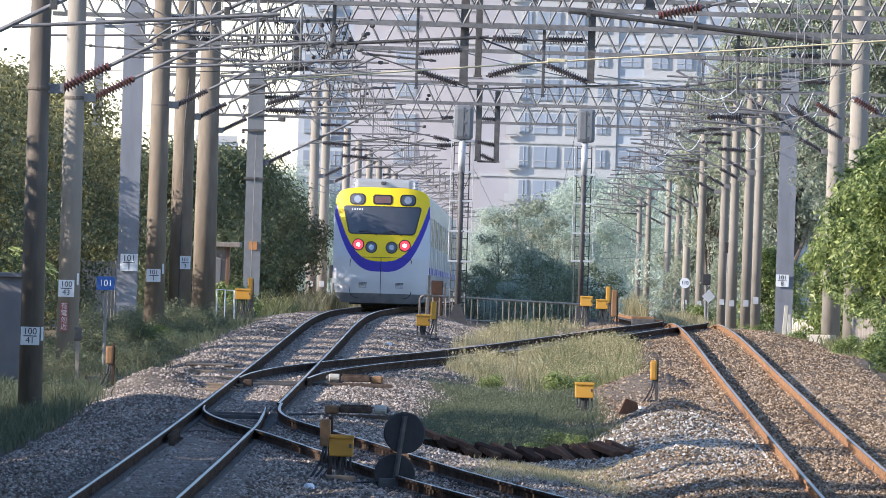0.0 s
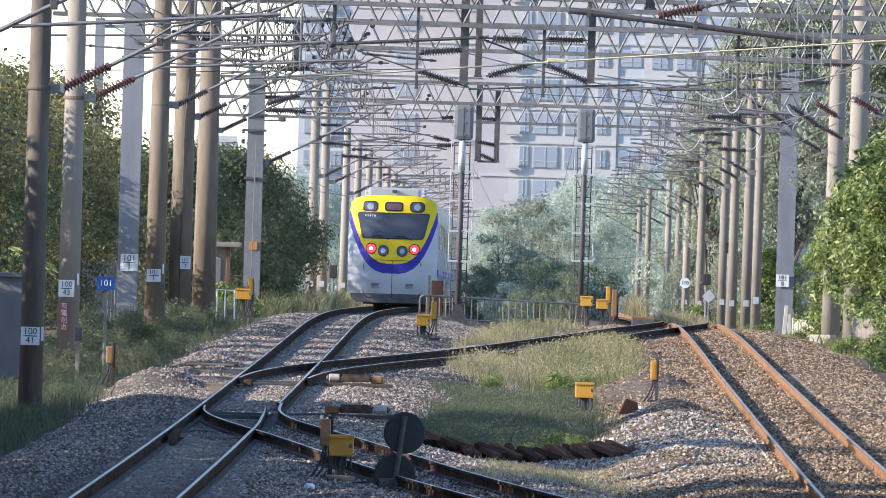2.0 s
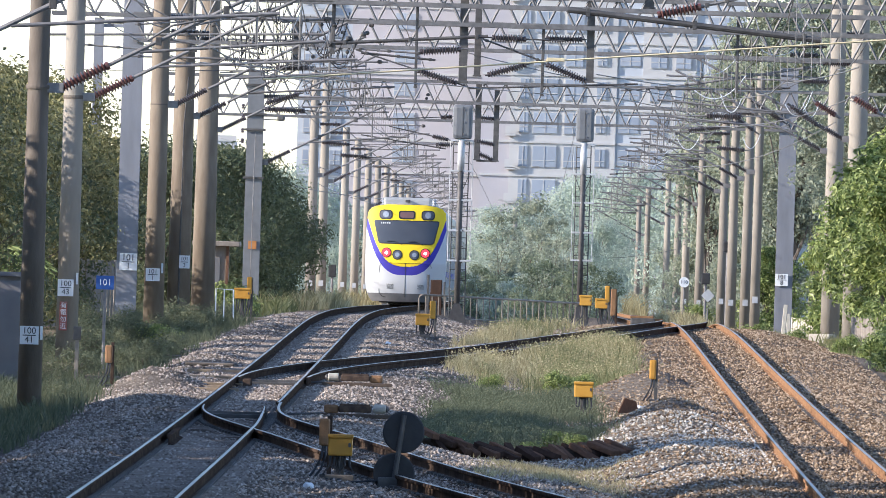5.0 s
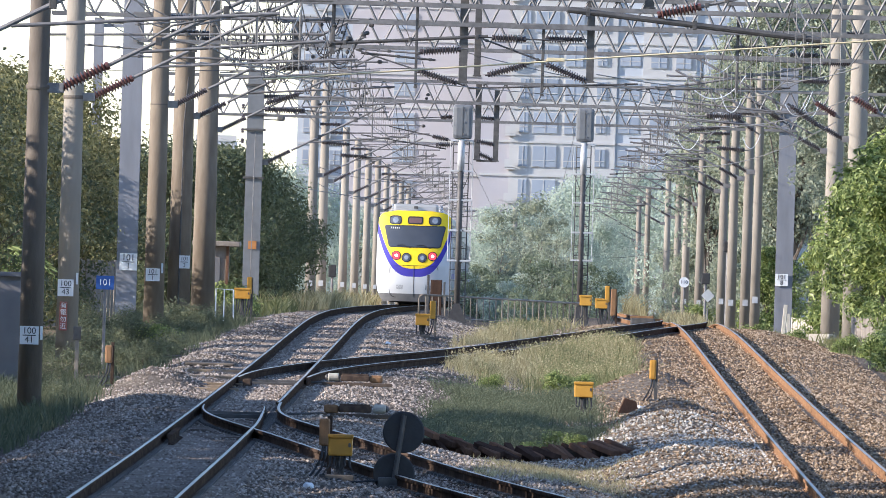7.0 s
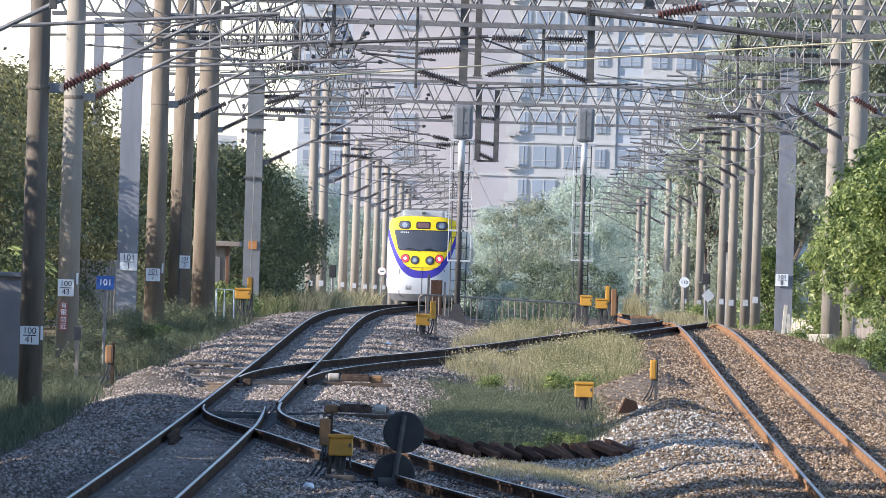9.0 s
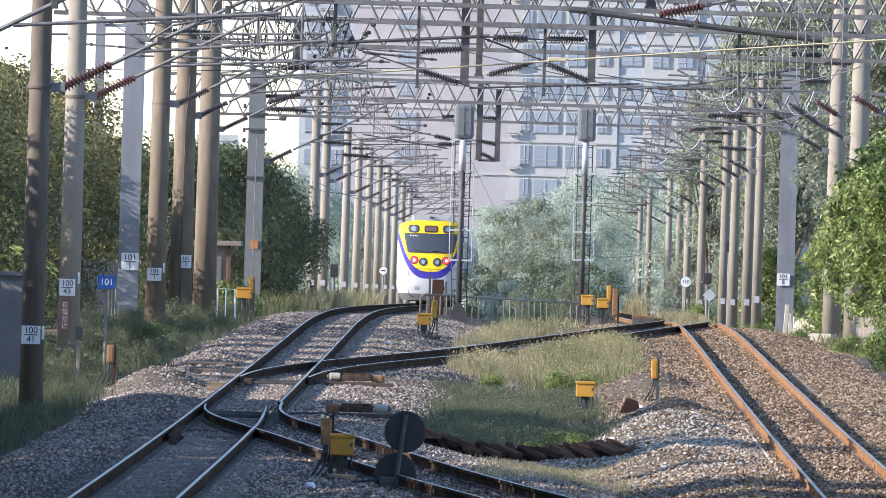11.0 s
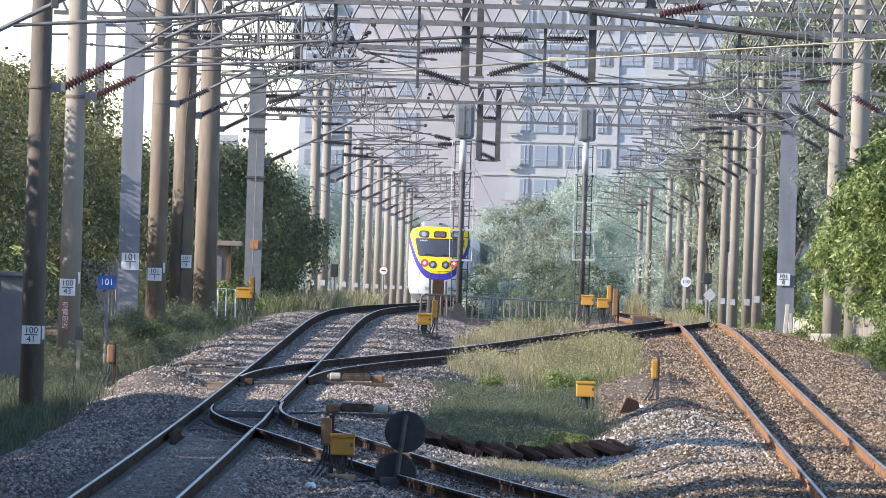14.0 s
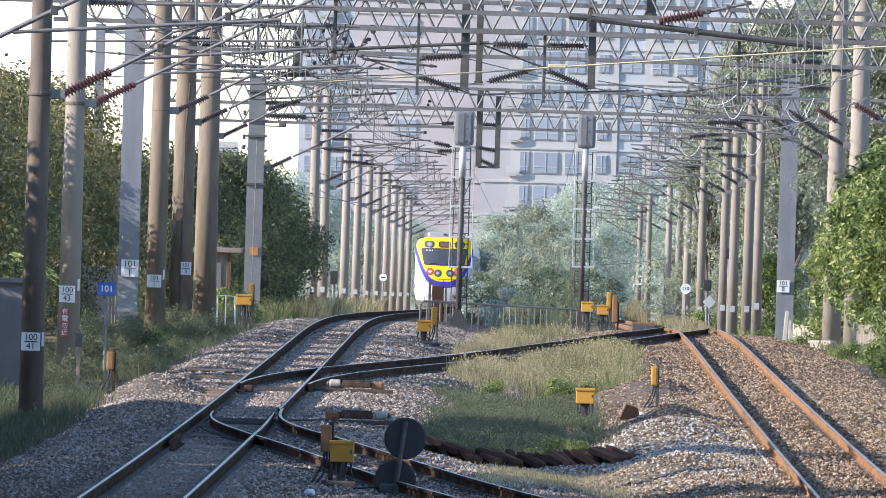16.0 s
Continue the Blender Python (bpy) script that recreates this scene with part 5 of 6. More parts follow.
# ---- signals ----
def signal(x, d, foot, head0, head1, rings, label):
    t = thing("signal_mast", pose(x, d, foot), label, "railway signal", "signal masts")
    h = head1 - foot
    part("mast", lathe([(0.085, 0), (0.085, head0 - foot + 0.1)], 14), M["dark_steel"], t, smooth=True)
    part("upper_sleeve", lathe([(0.10, rings[1] - foot), (0.10, head0 - foot)], 14), M["galv_bright"], t, "bright galvanised sleeve", smooth=True)
    hd = part("signal_head", box(0.02, 0, (head0 + head1) / 2 - foot, 0.55, 0.32, head1 - head0, 0.10), M["signal_grey"], t, "grey rounded signal housing seen from behind")
    part("housing_seam", box(0.02, -0.165, (head0 + head1) / 2 - foot, 0.012, 0.01, (head1 - head0) * 0.9), M["dark_steel"], hd)
    for k in (0.15, 0.5, 0.85):
        part("latch", box(0.06, -0.17, head0 - foot + (head1 - head0) * k, 0.035, 0.02, 0.05, 0.005), M["galv"], hd)
    for z in rings:
        zz = z - foot
        part("bracket", box(0.02, -0.02, zz, 0.66, 0.10, 0.055, 0.01), M["galv_bright"], t, "pale flat bracket")
    for sx in (-0.30, 0.33):
        part("guard_rod", tube([(sx, 0, rings[-1] - foot), (sx, 0, rings[0] - foot)], 0.012, 6), M["galv_bright"], t)
    lad = part("ladder_stile", tube([(-0.22, 0.12, 0.1), (-0.22, 0.12, rings[0] - foot)], 0.016, 6), M["dark_steel"], t)
    lad2 = part("ladder_stile", tube([(0.22, 0.12, 0.1), (0.22, 0.12, rings[0] - foot)], 0.016, 6), M["dark_steel"], t)
    z = 0.3
    while z < rings[0] - foot:
        part("rung", tube([(-0.22, 0.12, z), (0.22, 0.12, z)], 0.011, 5), M["dark_steel"], lad)
        z += 0.3
    for s in (-1, 1):
        part("stay_rod", tube([(s * 0.28, 0, rings[1] - foot), (s * 0.06, 0, rings[1] - foot - 0.55)], 0.012, 5), M["dark_steel"], t)
    bm = bmesh.new()
    add_rings(bm, [[(-0.30, -0.2, 0), (0.30, -0.2, 0), (0.30, 0.2, 0), (-0.30, 0.2, 0)], [(-0.08, -0.08, 0.55), (0.08, -0.08, 0.55), (0.08, 0.08, 0.55), (-0.08, 0.08, 0.55)]])
    part("foot", bm, M["black_paint"], t, "black tapered mast foot")
    for z in np.arange(0.8, rings[1] - foot, 0.45):
        part("cable_clip", box(0.10, -0.05, z, 0.05, 0.05, 0.04), M["dark_steel"], t)


signal(-2.22, 446, 1.72, 6.90, 7.87, [6.86, 6.0, 5.18, 4.32, 3.47], "grey railway signal on a tall mast with ladder, seen from behind")
signal(1.34, 484, 1.72, 7.30, 8.33, [7.21, 6.31, 5.43, 4.52, 3.67], "grey railway signal on a laddered mast by the fence")


# ---- trackside equipment ----
def cable(parent, pts, r=0.014):
    part("cable", tube(pts, r, 6), M["black_rubber"], parent, "black cable")


def junction_box(x, d, zc, w=0.31, h=0.25, seed=1, label="yellow trackside junction box on a post with black cables"):
    g = land_z(x, d)
    t = thing("junction_box", pose(x, d, g), label, "junction box", "yellow junction boxes")
    c = zc - g
    hs = part("housing", box(0, 0, c - 0.02, w, 0.22, h - 0.04, 0.018), M["yellow_box"], t, "yellow painted steel housing")
    part("lid", box(0, -0.005, c + h / 2 - 0.025, w * 1.06, 0.25, 0.05, 0.016), M["yellow_box"], t, "yellow lid")
    part("latch", box(w * 0.38, -0.118, c, 0.03, 0.02, 0.05, 0.004), M["dark_steel"], hs)
    part("post", box(0, 0.03, (c - h / 2) / 2, 0.10, 0.08, c - h / 2 + 0.1, 0.008), M["dark_steel"], t)
    rr = random.Random(seed)
    for k in range(5):
        xx = -w * 0.4 + w * 0.2 * k
        cable(t, [(xx, -0.05, c - h / 2 + 0.02), (xx + rr.uniform(-.02, .02), -0.07, (c - h / 2) * 0.6), (xx + rr.uniform(-.12, .12), -0.1, (c - h / 2) * 0.25), (xx + rr.uniform(-.2, .2), -0.15, 0.01)])
    part("base", box(0, 0, 0.02, 0.36, 0.3, 0.10, 0.015), M["concrete_dark"], t)


def slim_box(x, d, zc, w=0.12, h=0.36, rust=False):
    g = land_z(x, d)
    t = thing("track_terminal", pose(x, d, g), "slim rusty orange-brown terminal box on a steel stake" if rust else "slim yellow terminal box on a brown steel stake", "terminal box", "slim terminal boxes")
    c = zc - g
    part("housing", box(0, 0, c, w, 0.12, h, 0.03), M["yellow_box"] if not rust else M["orange_worn"], t, "rusty rounded housing" if rust else "yellow rounded housing")
    part("stake", box(w * 0.5, 0.06, c / 2 + 0.05, 0.055, 0.05, c + 0.3, 0.006), M["dark_steel"] if not rust else M["rail_side_dark"], t)
    cable(t, [(-0.01, -0.02, c - h / 2), (-0.03, -0.05, c * 0.45), (-0.10, -0.06, c * 0.2), (-0.16, -0.1, 0.02)], 0.016)
    cable(t, [(0.02, -0.02, c - h / 2), (0.02, -0.05, c * 0.5), (-0.03, -0.08, c * 0.2), (-0.10, -0.1, 0.02)], 0.016)
    part("foot", box(w * 0.4, 0.06, 0.02, 0.20, 0.2, 0.06, 0.01), M["dark_steel"], t)


junction_box(-7.04, 380, 2.39, 0.38, 0.26, 2)
slim_box(-6.90, 381, 2.58, 0.12, 0.42)
junction_box(-2.48, 349, 1.94, 0.31, 0.26, 3)
slim_box(-2.27, 350, 2.16, 0.13, 0.40)
junction_box(1.36, 430, 2.46, 0.33, 0.28, 4)
junction_box(1.78, 428, 2.39, 0.33, 0.27, 5)
slim_box(1.95, 431, 2.65, 0.13, 0.45)
slim_box(2.14, 434, 2.42, 0.16, 0.75, True)
junction_box(0.84, 262, 1.00, 0.31, 0.26, 6)
slim_box(2.05, 272, 1.32, 0.115, 0.34)
junction_box(-2.29, 190, 0.66, 0.29, 0.26, 7)
slim_box(-2.50, 191, 0.80, 0.13, 0.33, True)
slim_box(-7.12, 265, 1.34, 0.125, 0.30, True)


def point_target(x, d):
    g = land_z(x, d)
    t = thing("point_indicator", pose(x, d, g), "black twin-disc point indicator on a leaning post", "point indicator")
    lean = pose(0, 0, 0, 0, 6, 0)
    part("upper_disc", lathe([(0.235, -0.012), (0.25, 0), (0.235, 0.012)], 28, lean @ Matrix.Translation((0.02, 0, 0.85 - g)) @ pose(0, 0, 0, 90, 0, 0)), M["black_paint"], t, "flat black disc")
    part("lower_disc", lathe([(0.235, -0.012), (0.25, 0), (0.235, 0.012)], 28, lean @ Matrix.Translation((-0.03, 0.06, 0.34 - g)) @ pose(0, 0, 0, 90, 0, 0)), M["black_paint"], t, "flat black disc")
    part("post", tube([lean @ Vector((-0.02, -0.04, 0)), lean @ Vector((0.0, -0.04, 1.05 - g))], 0.032, 8), M["dark_steel"], t)
    part("base", box(0, 0, 0.05, 0.4, 0.3, 0.16, 0.02), M["dark_steel"], t)
    cable(t, [(-0.1, 0, 0.1), (-0.5, 0.1, 0.06), (-0.9, 0.1, 0.03)])


point_target(-1.62, 189)


def point_machine(x, d, flip, label):
    """A low point machine on two long bearers; flip is -1 or +1, the side of its drum."""
    g = land_z(x, d)
    t = thing("point_machine", pose(x, d, g), label, "point machine", "point machines")
    for k in (-0.24, 0.24):
        part("bearer", box(0.05, k, 0.02, 1.2, 0.14, 0.06, 0.012), M["tie_timber"], t)
    part("case", box(-flip * 0.02, 0, 0.125, 0.50, 0.40, 0.10, 0.02), M["rail_side_dark"], t, "dark rusty low case")
    part("cover", box(-flip * 0.02, 0, 0.185, 0.46, 0.36, 0.03, 0.01), M["rail_side_dark"], t)
    m = part("motor", lathe([(0.055, 0), (0.07, 0.015), (0.07, 0.17), (0.055, 0.19)], 14, pose(flip * 0.26, -0.05, 0.135, 0, flip * 90, 0)), M["sleeve_worn"], t, "cream-painted motor drum")
    part("end_cap", lathe([(0.045, 0), (0.05, 0.02), (0.02, 0.05)], 12, pose(flip * 0.45, -0.05, 0.135, 0, flip * 90, 0)), M["dark_steel"], m)
    part("gear_box", box(-flip * 0.38, 0, 0.12, 0.22, 0.32, 0.13, 0.04), M["orange_worn"], t, "rusty orange-brown gear housing")
    part("throw_rod", tube([(-0.5, 0.1, 0.05), (-1.05, 0.1, 0.02)], 0.02, 6), M["dark_steel"], t)
    part("detector_rod", tube([(-0.5, -0.1, 0.05), (-1.05, -0.1, 0.02)], 0.014, 6), M["dark_steel"], t)


point_machine(-2.67, 240, 1, "dark rusty point machine with a pale motor drum on the ballast")
point_machine(-3.08, 272, -1, "low brown point machine beside the crossover rails")
part("orange_tag", box(-1.65 - 0.03, 199.5, rail_z(199) - 0.06, 0.10, 0.4, 0.10, 0.01), M["orange"], branch, "orange painted rail mark")
part("wing_rail_block", box(-4.42 - 0.40, 267, rail_z(267) - 0.07, 0.14, 1.2, 0.12, 0.02), M["rail_side_dark"], crossover)


# ---- fence by the signals ----
def pipe_fence(x0, d0, x1, d1, n, h):
    g0, g1 = land_z(x0, d0), land_z(x1, d1)
    t = thing("pipe_fence", Matrix.Identity(4), "low dull brown pipe railing with thin uprights", "railing")
    a, b = Vector((x0, d0, g0 - 0.20)), Vector((x1, d1, g1 - 0.24))
    top = [a + Vector((0, 0, h * 0.0)), a + Vector((0, 0, h - 0.1)), a + Vector((0.03, 0, h - 0.03)), a + Vector((0.12, 0, h)), b + Vector((0, 0, h))]
    part("top_rail", tube(top, 0.03, 8), M["fence_paint"], t, smooth=True)
    part("bottom_rail", tube([a + Vector((0, 0, 0.12)), b + Vector((0, 0, 0.12))], 0.02, 6), M["fence_paint"], t)
    me = bpy.data.meshes.new("upright")
    bm = tube([(0, 0, 0), (0, 0, h)], 0.017, 6)
    bm.to_mesh(me)
    bm.free()
    me.materials.append(M["fence_paint"])
    for i in range(1, n):
        o = part("upright", me, None, t)
        o.location = a.lerp(b, i / n)


pipe_fence(-3.35, 455, 1.75, 480, 28, 0.76)
t = thing("rusty_panel", pose(-2.95, 468, land_z(-2.95, 468)), "rusty brown steel panel standing behind the railing", "steel panel")
part("panel", box(0, 0, 0.5, 0.34, 0.08, 1.1, 0.02), M["timber"], t)
part("panel_post", box(-0.24, 0, 0.6, 0.07, 0.07, 1.2, 0.01), M["dark_steel"], t)
part("panel_post", box(0.24, 0, 0.5, 0.06, 0.06, 1.0, 0.01), M["dark_steel"], t)


# ---- number plates on the poles ----
def plate_on(pole, x, d, z, r, w, h, top, low, size):
    g = pole.matrix_basis.translation
    plate(pole, x - g.x, d - r - g.y, z - g.z, w, h, top, low, size)


plate_on(left_poles[0], -8.04, 252, 1.66, 0.235, 0.30, 0.29, "100", "41", 0.145)
plate_on(left_poles[1], -8.94, 301, 2.42, 0.255, 0.30, 0.32, "100", "43", 0.15)
plate_on(left_poles[2], -8.43, 348, 2.75, 0.27, 0.31, 0.28, "101", "1", 0.14)
plate_on(left_poles[3], -8.72, 392, 3.12, 0.34, 0.26, 0.32, "101", "3", 0.13)
plate_on(mast_near, -10.06, 390, 3.08, 0.27, 0.43, 0.42, "101", "1", 0.22)
plate_on(mast_right, 8.52, 550, 3.36, 0.32, 0.44, 0.42, "101", "8", 0.21)
g = left_poles[1].matrix_basis.translation
warn = part("warning_strip", box(-8.97 - g.x, -0.25, 1.88 - g.z, 0.15, 0.02, 0.55, 0.004), M["red_ink"], left_poles[1], "faded red strip with white characters")
for k, ch in enumerate("\u6709\u96fb\u52ff\u8fd1"):
    letters(ch, 0.125, M["white_paint"], warn, Matrix.Translation((-8.97 - g.x, -0.263, 2.08 - g.z - k * 0.132)) @ pose(0, 0, 0, 90, 0, 0))
for p, zz in ((left_poles[0], 1.7), (left_poles[1], 2.6), (left_poles[2], 2.9), (left_poles[3], 3.2)):
    part("side_tag", box(0.17, -0.16, zz - p.matrix_basis.translation.z, 0.04, 0.02, 0.22), M["white_paint"], p, "white reflective side tag")
for k in range(4):
    q = -0.24 - 0.05 * k
    part("loose_cable", tube([(q, -0.1, 8.6), (q - 0.05, -0.1, 7.9 - 0.1 * k), (q + 0.02, -0.1, 7.5 - 0.08 * k), (-0.12, -0.16, 7.7)], 0.012, 5), M["black_rubber"], left_poles[0], "slack black cable")
# bands, conduits and far plates
for p, zz in ((left_poles[0], 5.62), (left_poles[1], 6.05), (left_poles[2], 6.5), (left_poles[4], 6.9)):
    b = p.matrix_basis.translation
    part("band", lathe([(0.195, zz - b.z - 0.035), (0.203, zz - b.z), (0.195, zz - b.z + 0.035)], 18), M["concrete_dark"], p, "steel clamp band")
part("conduit", tube([(0.0, -0.30, 0.3), (0.02, -0.29, 5.2), (0.1, -0.27, 6.4)], 0.02, 6), M["dark_steel"], left_poles[3])
for o in [o for o in scene.objects if o.name.startswith("concrete_pole") and o.matrix_basis.translation.y > 500]:
    part("number_plate", box(0, -0.20, 1.35, 0.18, 0.02, 0.22, 0.004), M["galv_bright"], o, "small dull plate")
round_pole(-1.3, 900, 0.30, 7.6)
round_pole(3.0, 1000, 0.30, 7.2)
t = thing("kilometre_sign", pose(-8.17, 300, land_z(-8.17, 300)), "small blue kilometre sign with white figures on a post", "kilometre sign")
gz = t.matrix_basis.translation.z
part("post", lathe([(0.03, 0), (0.03, 2.65 - gz)], 10), M["galv"], t)
bs = part("sign_plate", box(0, -0.05, 2.54 - gz, 0.34, 0.015, 0.26, 0.004), M["blue_sign"], t, "blue enamel plate")
letters("101", 0.17, M["white_paint"], bs, Matrix.Translation((0, -0.062, 2.54 - gz)) @ pose(0, 0, 0, 90, 0, 0))


# ---- left verge: cabinet, hut, fences ----
def cabinet():
    x, d = -9.35, 275
    g = land_z(x, d)
    t = thing("equipment_cabinet", pose(x, d, g), "grey steel trackside equipment cabinet with shade in its paint and two doors", "cabinet")
    part("body", box(0, 0.3, 0.98, 1.45, 0.6, 1.95, 0.02), M["cabinet_paint"], t)
    part("roof", box(0, 0.28, 1.99, 1.56, 0.75, 0.08, 0.015), M["cabinet_paint"], t)
    for k in (-0.36, 0.36):
        dr = part("door", box(k, -0.015, 0.98, 0.68, 0.03, 1.78, 0.008), M["cabinet_paint"], t)
        part("handle", box(k + 0.25, -0.045, 0.85, 0.035, 0.03, 0.2, 0.006), M["dark_steel"], dr)
    part("plinth", box(0, 0.3, 0.03, 1.6, 0.8, 0.14, 0.02), M["concrete_dark"], t)


def hut():
    x, d = -9.15, 445
    g = land_z(x, d)
    t = thing("lineside_hut", pose(x, d, g), "small weathered lineside hut with a flat overhanging roof", "hut")
    part("wall", box(0, 0.8, 1.05, 0.95, 1.6, 2.1, 0.01), M["wood_wall"], t)
    part("roof", box(0.12, 0.8, 2.17, 1.35, 2.1, 0.14, 0.02), M["wood_wall"], t, "weathered roof slab")
    part("door", box(-0.05, -0.02, 0.9, 0.6, 0.04, 1.75, 0.01), M["cabinet_paint"], t)
    part("corner_post", box(0.45, -0.03, 1.05, 0.08, 0.06, 2.1), M["timber"], t)


def board_fence(x0, d0, x1, d1, h, label, mat, width=0.13, name="board_fence"):
    t = thing(name, Matrix.Identity(4), label, "fence", "board fences")
    a, b = Vector((x0, d0, 0)), Vector((x1, d1, 0))
    n = max(3, int((b - a).length / (width * 1.12)))
    me = bpy.data.meshes.new("board")
    bm = box(0, 0, h / 2, width, 0.03, h, 0.004)
    bm.to_mesh(me)
    bm.free()
    me.materials.append(mat)
    rb = random.Random(n)
    rz = math.degrees(math.atan2(d1 - d0, x1 - x0))
    for i in range(n):
        p = a.lerp(b, i / (n - 1))
        o = part("board", me, None, t)
        o.matrix_basis = pose(p.x, p.y, land_z(p.x, p.y) - 0.05 + rb.uniform(-.03, .03), 0, rb.uniform(-1, 1), rz)
    for zz in (0.3, 0.8):
        part("stringer", tube([(x0, d0 + 0.04, land_z(x0, d0) + h * zz), (x1, d1 + 0.04, land_z(x1, d1) + h * zz)], 0.03, 4), mat, t)


cabinet()
hut()
board_fence(-12.6, 398, -10.3, 402, 1.7, "grey weathered vertical board fence behind the mast", M["wood_wall"])
board_fence(-9.0, 500, -8.2, 500, 1.15, "short brown corrugated fence section by the track", M["timber"])
board_fence(-13.0, 520, -8.9, 522, 1.6, "dark weathered board fence below the trees", M["wood_wall"])
board_fence(7.9, 395, 9.6, 372, 0.85, "sunlit weathered wooden fence under the trees", M["wood_wall"], 0.10)
board_fence(8.9, 560, 10.4, 558, 0.8, "pale sunlit fence behind the steel mast", M["concrete_slab"], 0.12)
t = thing("white_handrail", pose(-7.72, 382, land_z(-7.7, 382)), "thin white-painted pipe handrail by the path", "handrail")
part("rail_pipe", tube([(0, 0, 0), (0, 0, 0.98), (0.42, 0, 0.96), (0.44, 0, 0)], 0.018, 6), M["white_paint"], t)
part("post", tube([(0.2, 0, 0), (0.2, 0, 0.97)], 0.015, 6), M["white_paint"], t)
for i, (x, d, w, h, dp, rz) in enumerate([(-8.85, 298, 0.75, 0.24, 1.0, 0), (-7.75, 285, 0.62, 0.16, 1.2, 4), (-7.70, 258, 0.55, 0.10, 0.8, -4), (-6.9, 312, 1.3, 0.06, 3.0, 0), (7.3, 402, 0.55, 0.30, 0.5, -20), (7.15, 396, 0.50, 0.20, 0.5, -14), (7.75, 392, 0.6, 0.16, 0.5, -25), (-5.95, 292, 0.9, 0.05, 3.0, 0), (-6.7, 380, 0.5, 0.12, 1.0, 5)]):
    g = land_z(x, d)
    t = thing("concrete_block", pose(x, d, g, 0, 0, rz), "pale cast concrete block lying on the verge", "concrete block", "concrete blocks")
    part("block", box(0, 0, h / 2 - 0.02, w, dp, h, 0.02), M["concrete_slab"] if x > 0 else M["concrete_dark"], t)
for x, d, zt in [(-8.15, 282, 1.72)]:
    g = land_z(x, d)
    t = thing("marker_stake", pose(x, d, g), "slim pale wooden stake with a brown head", "stake")
    part("stake", box(0, 0, (zt - g) / 2, 0.07, 0.06, zt - g, 0.008), M["concrete"], t)
    part("head", box(0, -0.01, zt - g - 0.1, 0.14, 0.1, 0.24, 0.02), M["dark_steel"], t)
for x, d, h, rz in [(7.35, 470, 1.25, 4), (7.62, 472, 1.0, -5), (8.35, 360, 0.9, 0)]:
    g = land_z(x, d)
    t = thing("wooden_stake", pose(x, d, g - 0.1, 0, rz, 0), "pale split wooden stake in the verge", "stake", "wooden stakes")
    part("stake", box(0, 0, h / 2, 0.13, 0.1, h, 0.02), M["concrete_slab"], t)
    if d == 360:
        part("yellow_band", box(0, -0.01, h * 0.72, 0.135, 0.11, 0.32, 0.01), M["yellow_box"], t, "yellow painted band")


# ---- old sleepers lying between the tracks ----
pile = thing("timber_pile", Matrix.Identity(4), "row of rotten rust-brown old sleepers lying in the weeds", "timber pile")
PLANK = bpy.data.meshes.new("old_sleeper")
bm = box(0, -0.3, 0, 0.105, 0.66, 0.085, 0.012)
bm.to_mesh(PLANK)
bm.free()
PLANK.materials.append(M["timber"])
BEARER = bpy.data.meshes.new("lower_sleeper")
bm = box(0, 0, 0, 0.9, 0.24, 0.16, 0.02)
bm.to_mesh(BEARER)
bm.free()
BEARER.materials.append(M["tie_timber"])
rp = random.Random(8)
for i in range(7):
    x = -1.35 + i * 0.42
    o = part("lower_sleeper", BEARER, None, pile)
    o.matrix_basis = pose(x, 226.6 + rp.uniform(-0.3, 0.3), land_z(x, 226.6) + 0.06, 0, rp.uniform(-5, 5), rp.uniform(-14, 14))
for i in range(33):
    x = -1.55 + i * 0.083 + rp.uniform(-0.04, 0.04)
    d = 226.4 + rp.uniform(-0.3, 0.3)
    o = part("old_sleeper", PLANK, None, pile)
    o.matrix_basis = pose(x, d, land_z(x, d) + 0.19 + rp.uniform(-0.06, 0.03), rp.uniform(8, 20), rp.uniform(-14, 14), rp.uniform(10, 40))


# ---- small signs far along the right line ----
def round_sign(x, d, z, r, words, label, rim=None):
    g = land_z(x, d)
    t = thing("speed_sign", pose(x, d, g), label, "railway sign")
    part("post", lathe([(0.03, 0), (0.03, z - g)], 8), M["galv"], t)
    a = pose(0, -0.05, z - g, 90, 0, 0)
    f = part("sign_face", lathe([(r, -0.01), (r, 0.01)], 24, a), M["white_paint"], t, "white round face")
    if rim:
        part("rim", lathe([(r * 1.15, -0.012), (r * 1.15, 0.0), (r, 0.0)], 24, pose(0, -0.035, z - g, 90, 0, 0)), rim, t, "dull red rim")
    if words:
        letters(words, r * 0.95, M["black_ink"], f, Matrix.Translation((0, -0.066, z - g)) @ pose(0, 0, 0, 90, 0, 0))
    else:
        part("bar", box(0, -0.066, z - g, r * 1.1, 0.006, r * 0.3), M["black_ink"], f)


round_sign(5.98, 640, 3.29, 0.21, "110", "round white speed sign reading 110 on a post")
round_sign(-6.75, 690, 3.45, 0.17, "", "round white sign with red rim beside the track", M["red_ink"])
for x, d, z, w, h in [(6.42, 600, 3.40, 0.32, 0.42), (7.1, 590, 4.6, 0.32, 0.4), (-8.0, 620, 3.3, 0.3, 0.5)]:
    g = land_z(x, d)
    t = thing("dwarf_signal", pose(x, d, g), "small dark signal box on a pale post", "dwarf signal", "dwarf signals")
    part("housing", box(0, 0, z - g, w, 0.2, h, 0.04), M["black_paint"], t)
    part("post", lathe([(0.05, 0), (0.05, z - g)], 10), M["galv"], t)
t = thing("diamond_sign", pose(6.5, 598, land_z(6.5, 598)), "grey diamond-shaped sign board on a post", "railway sign")
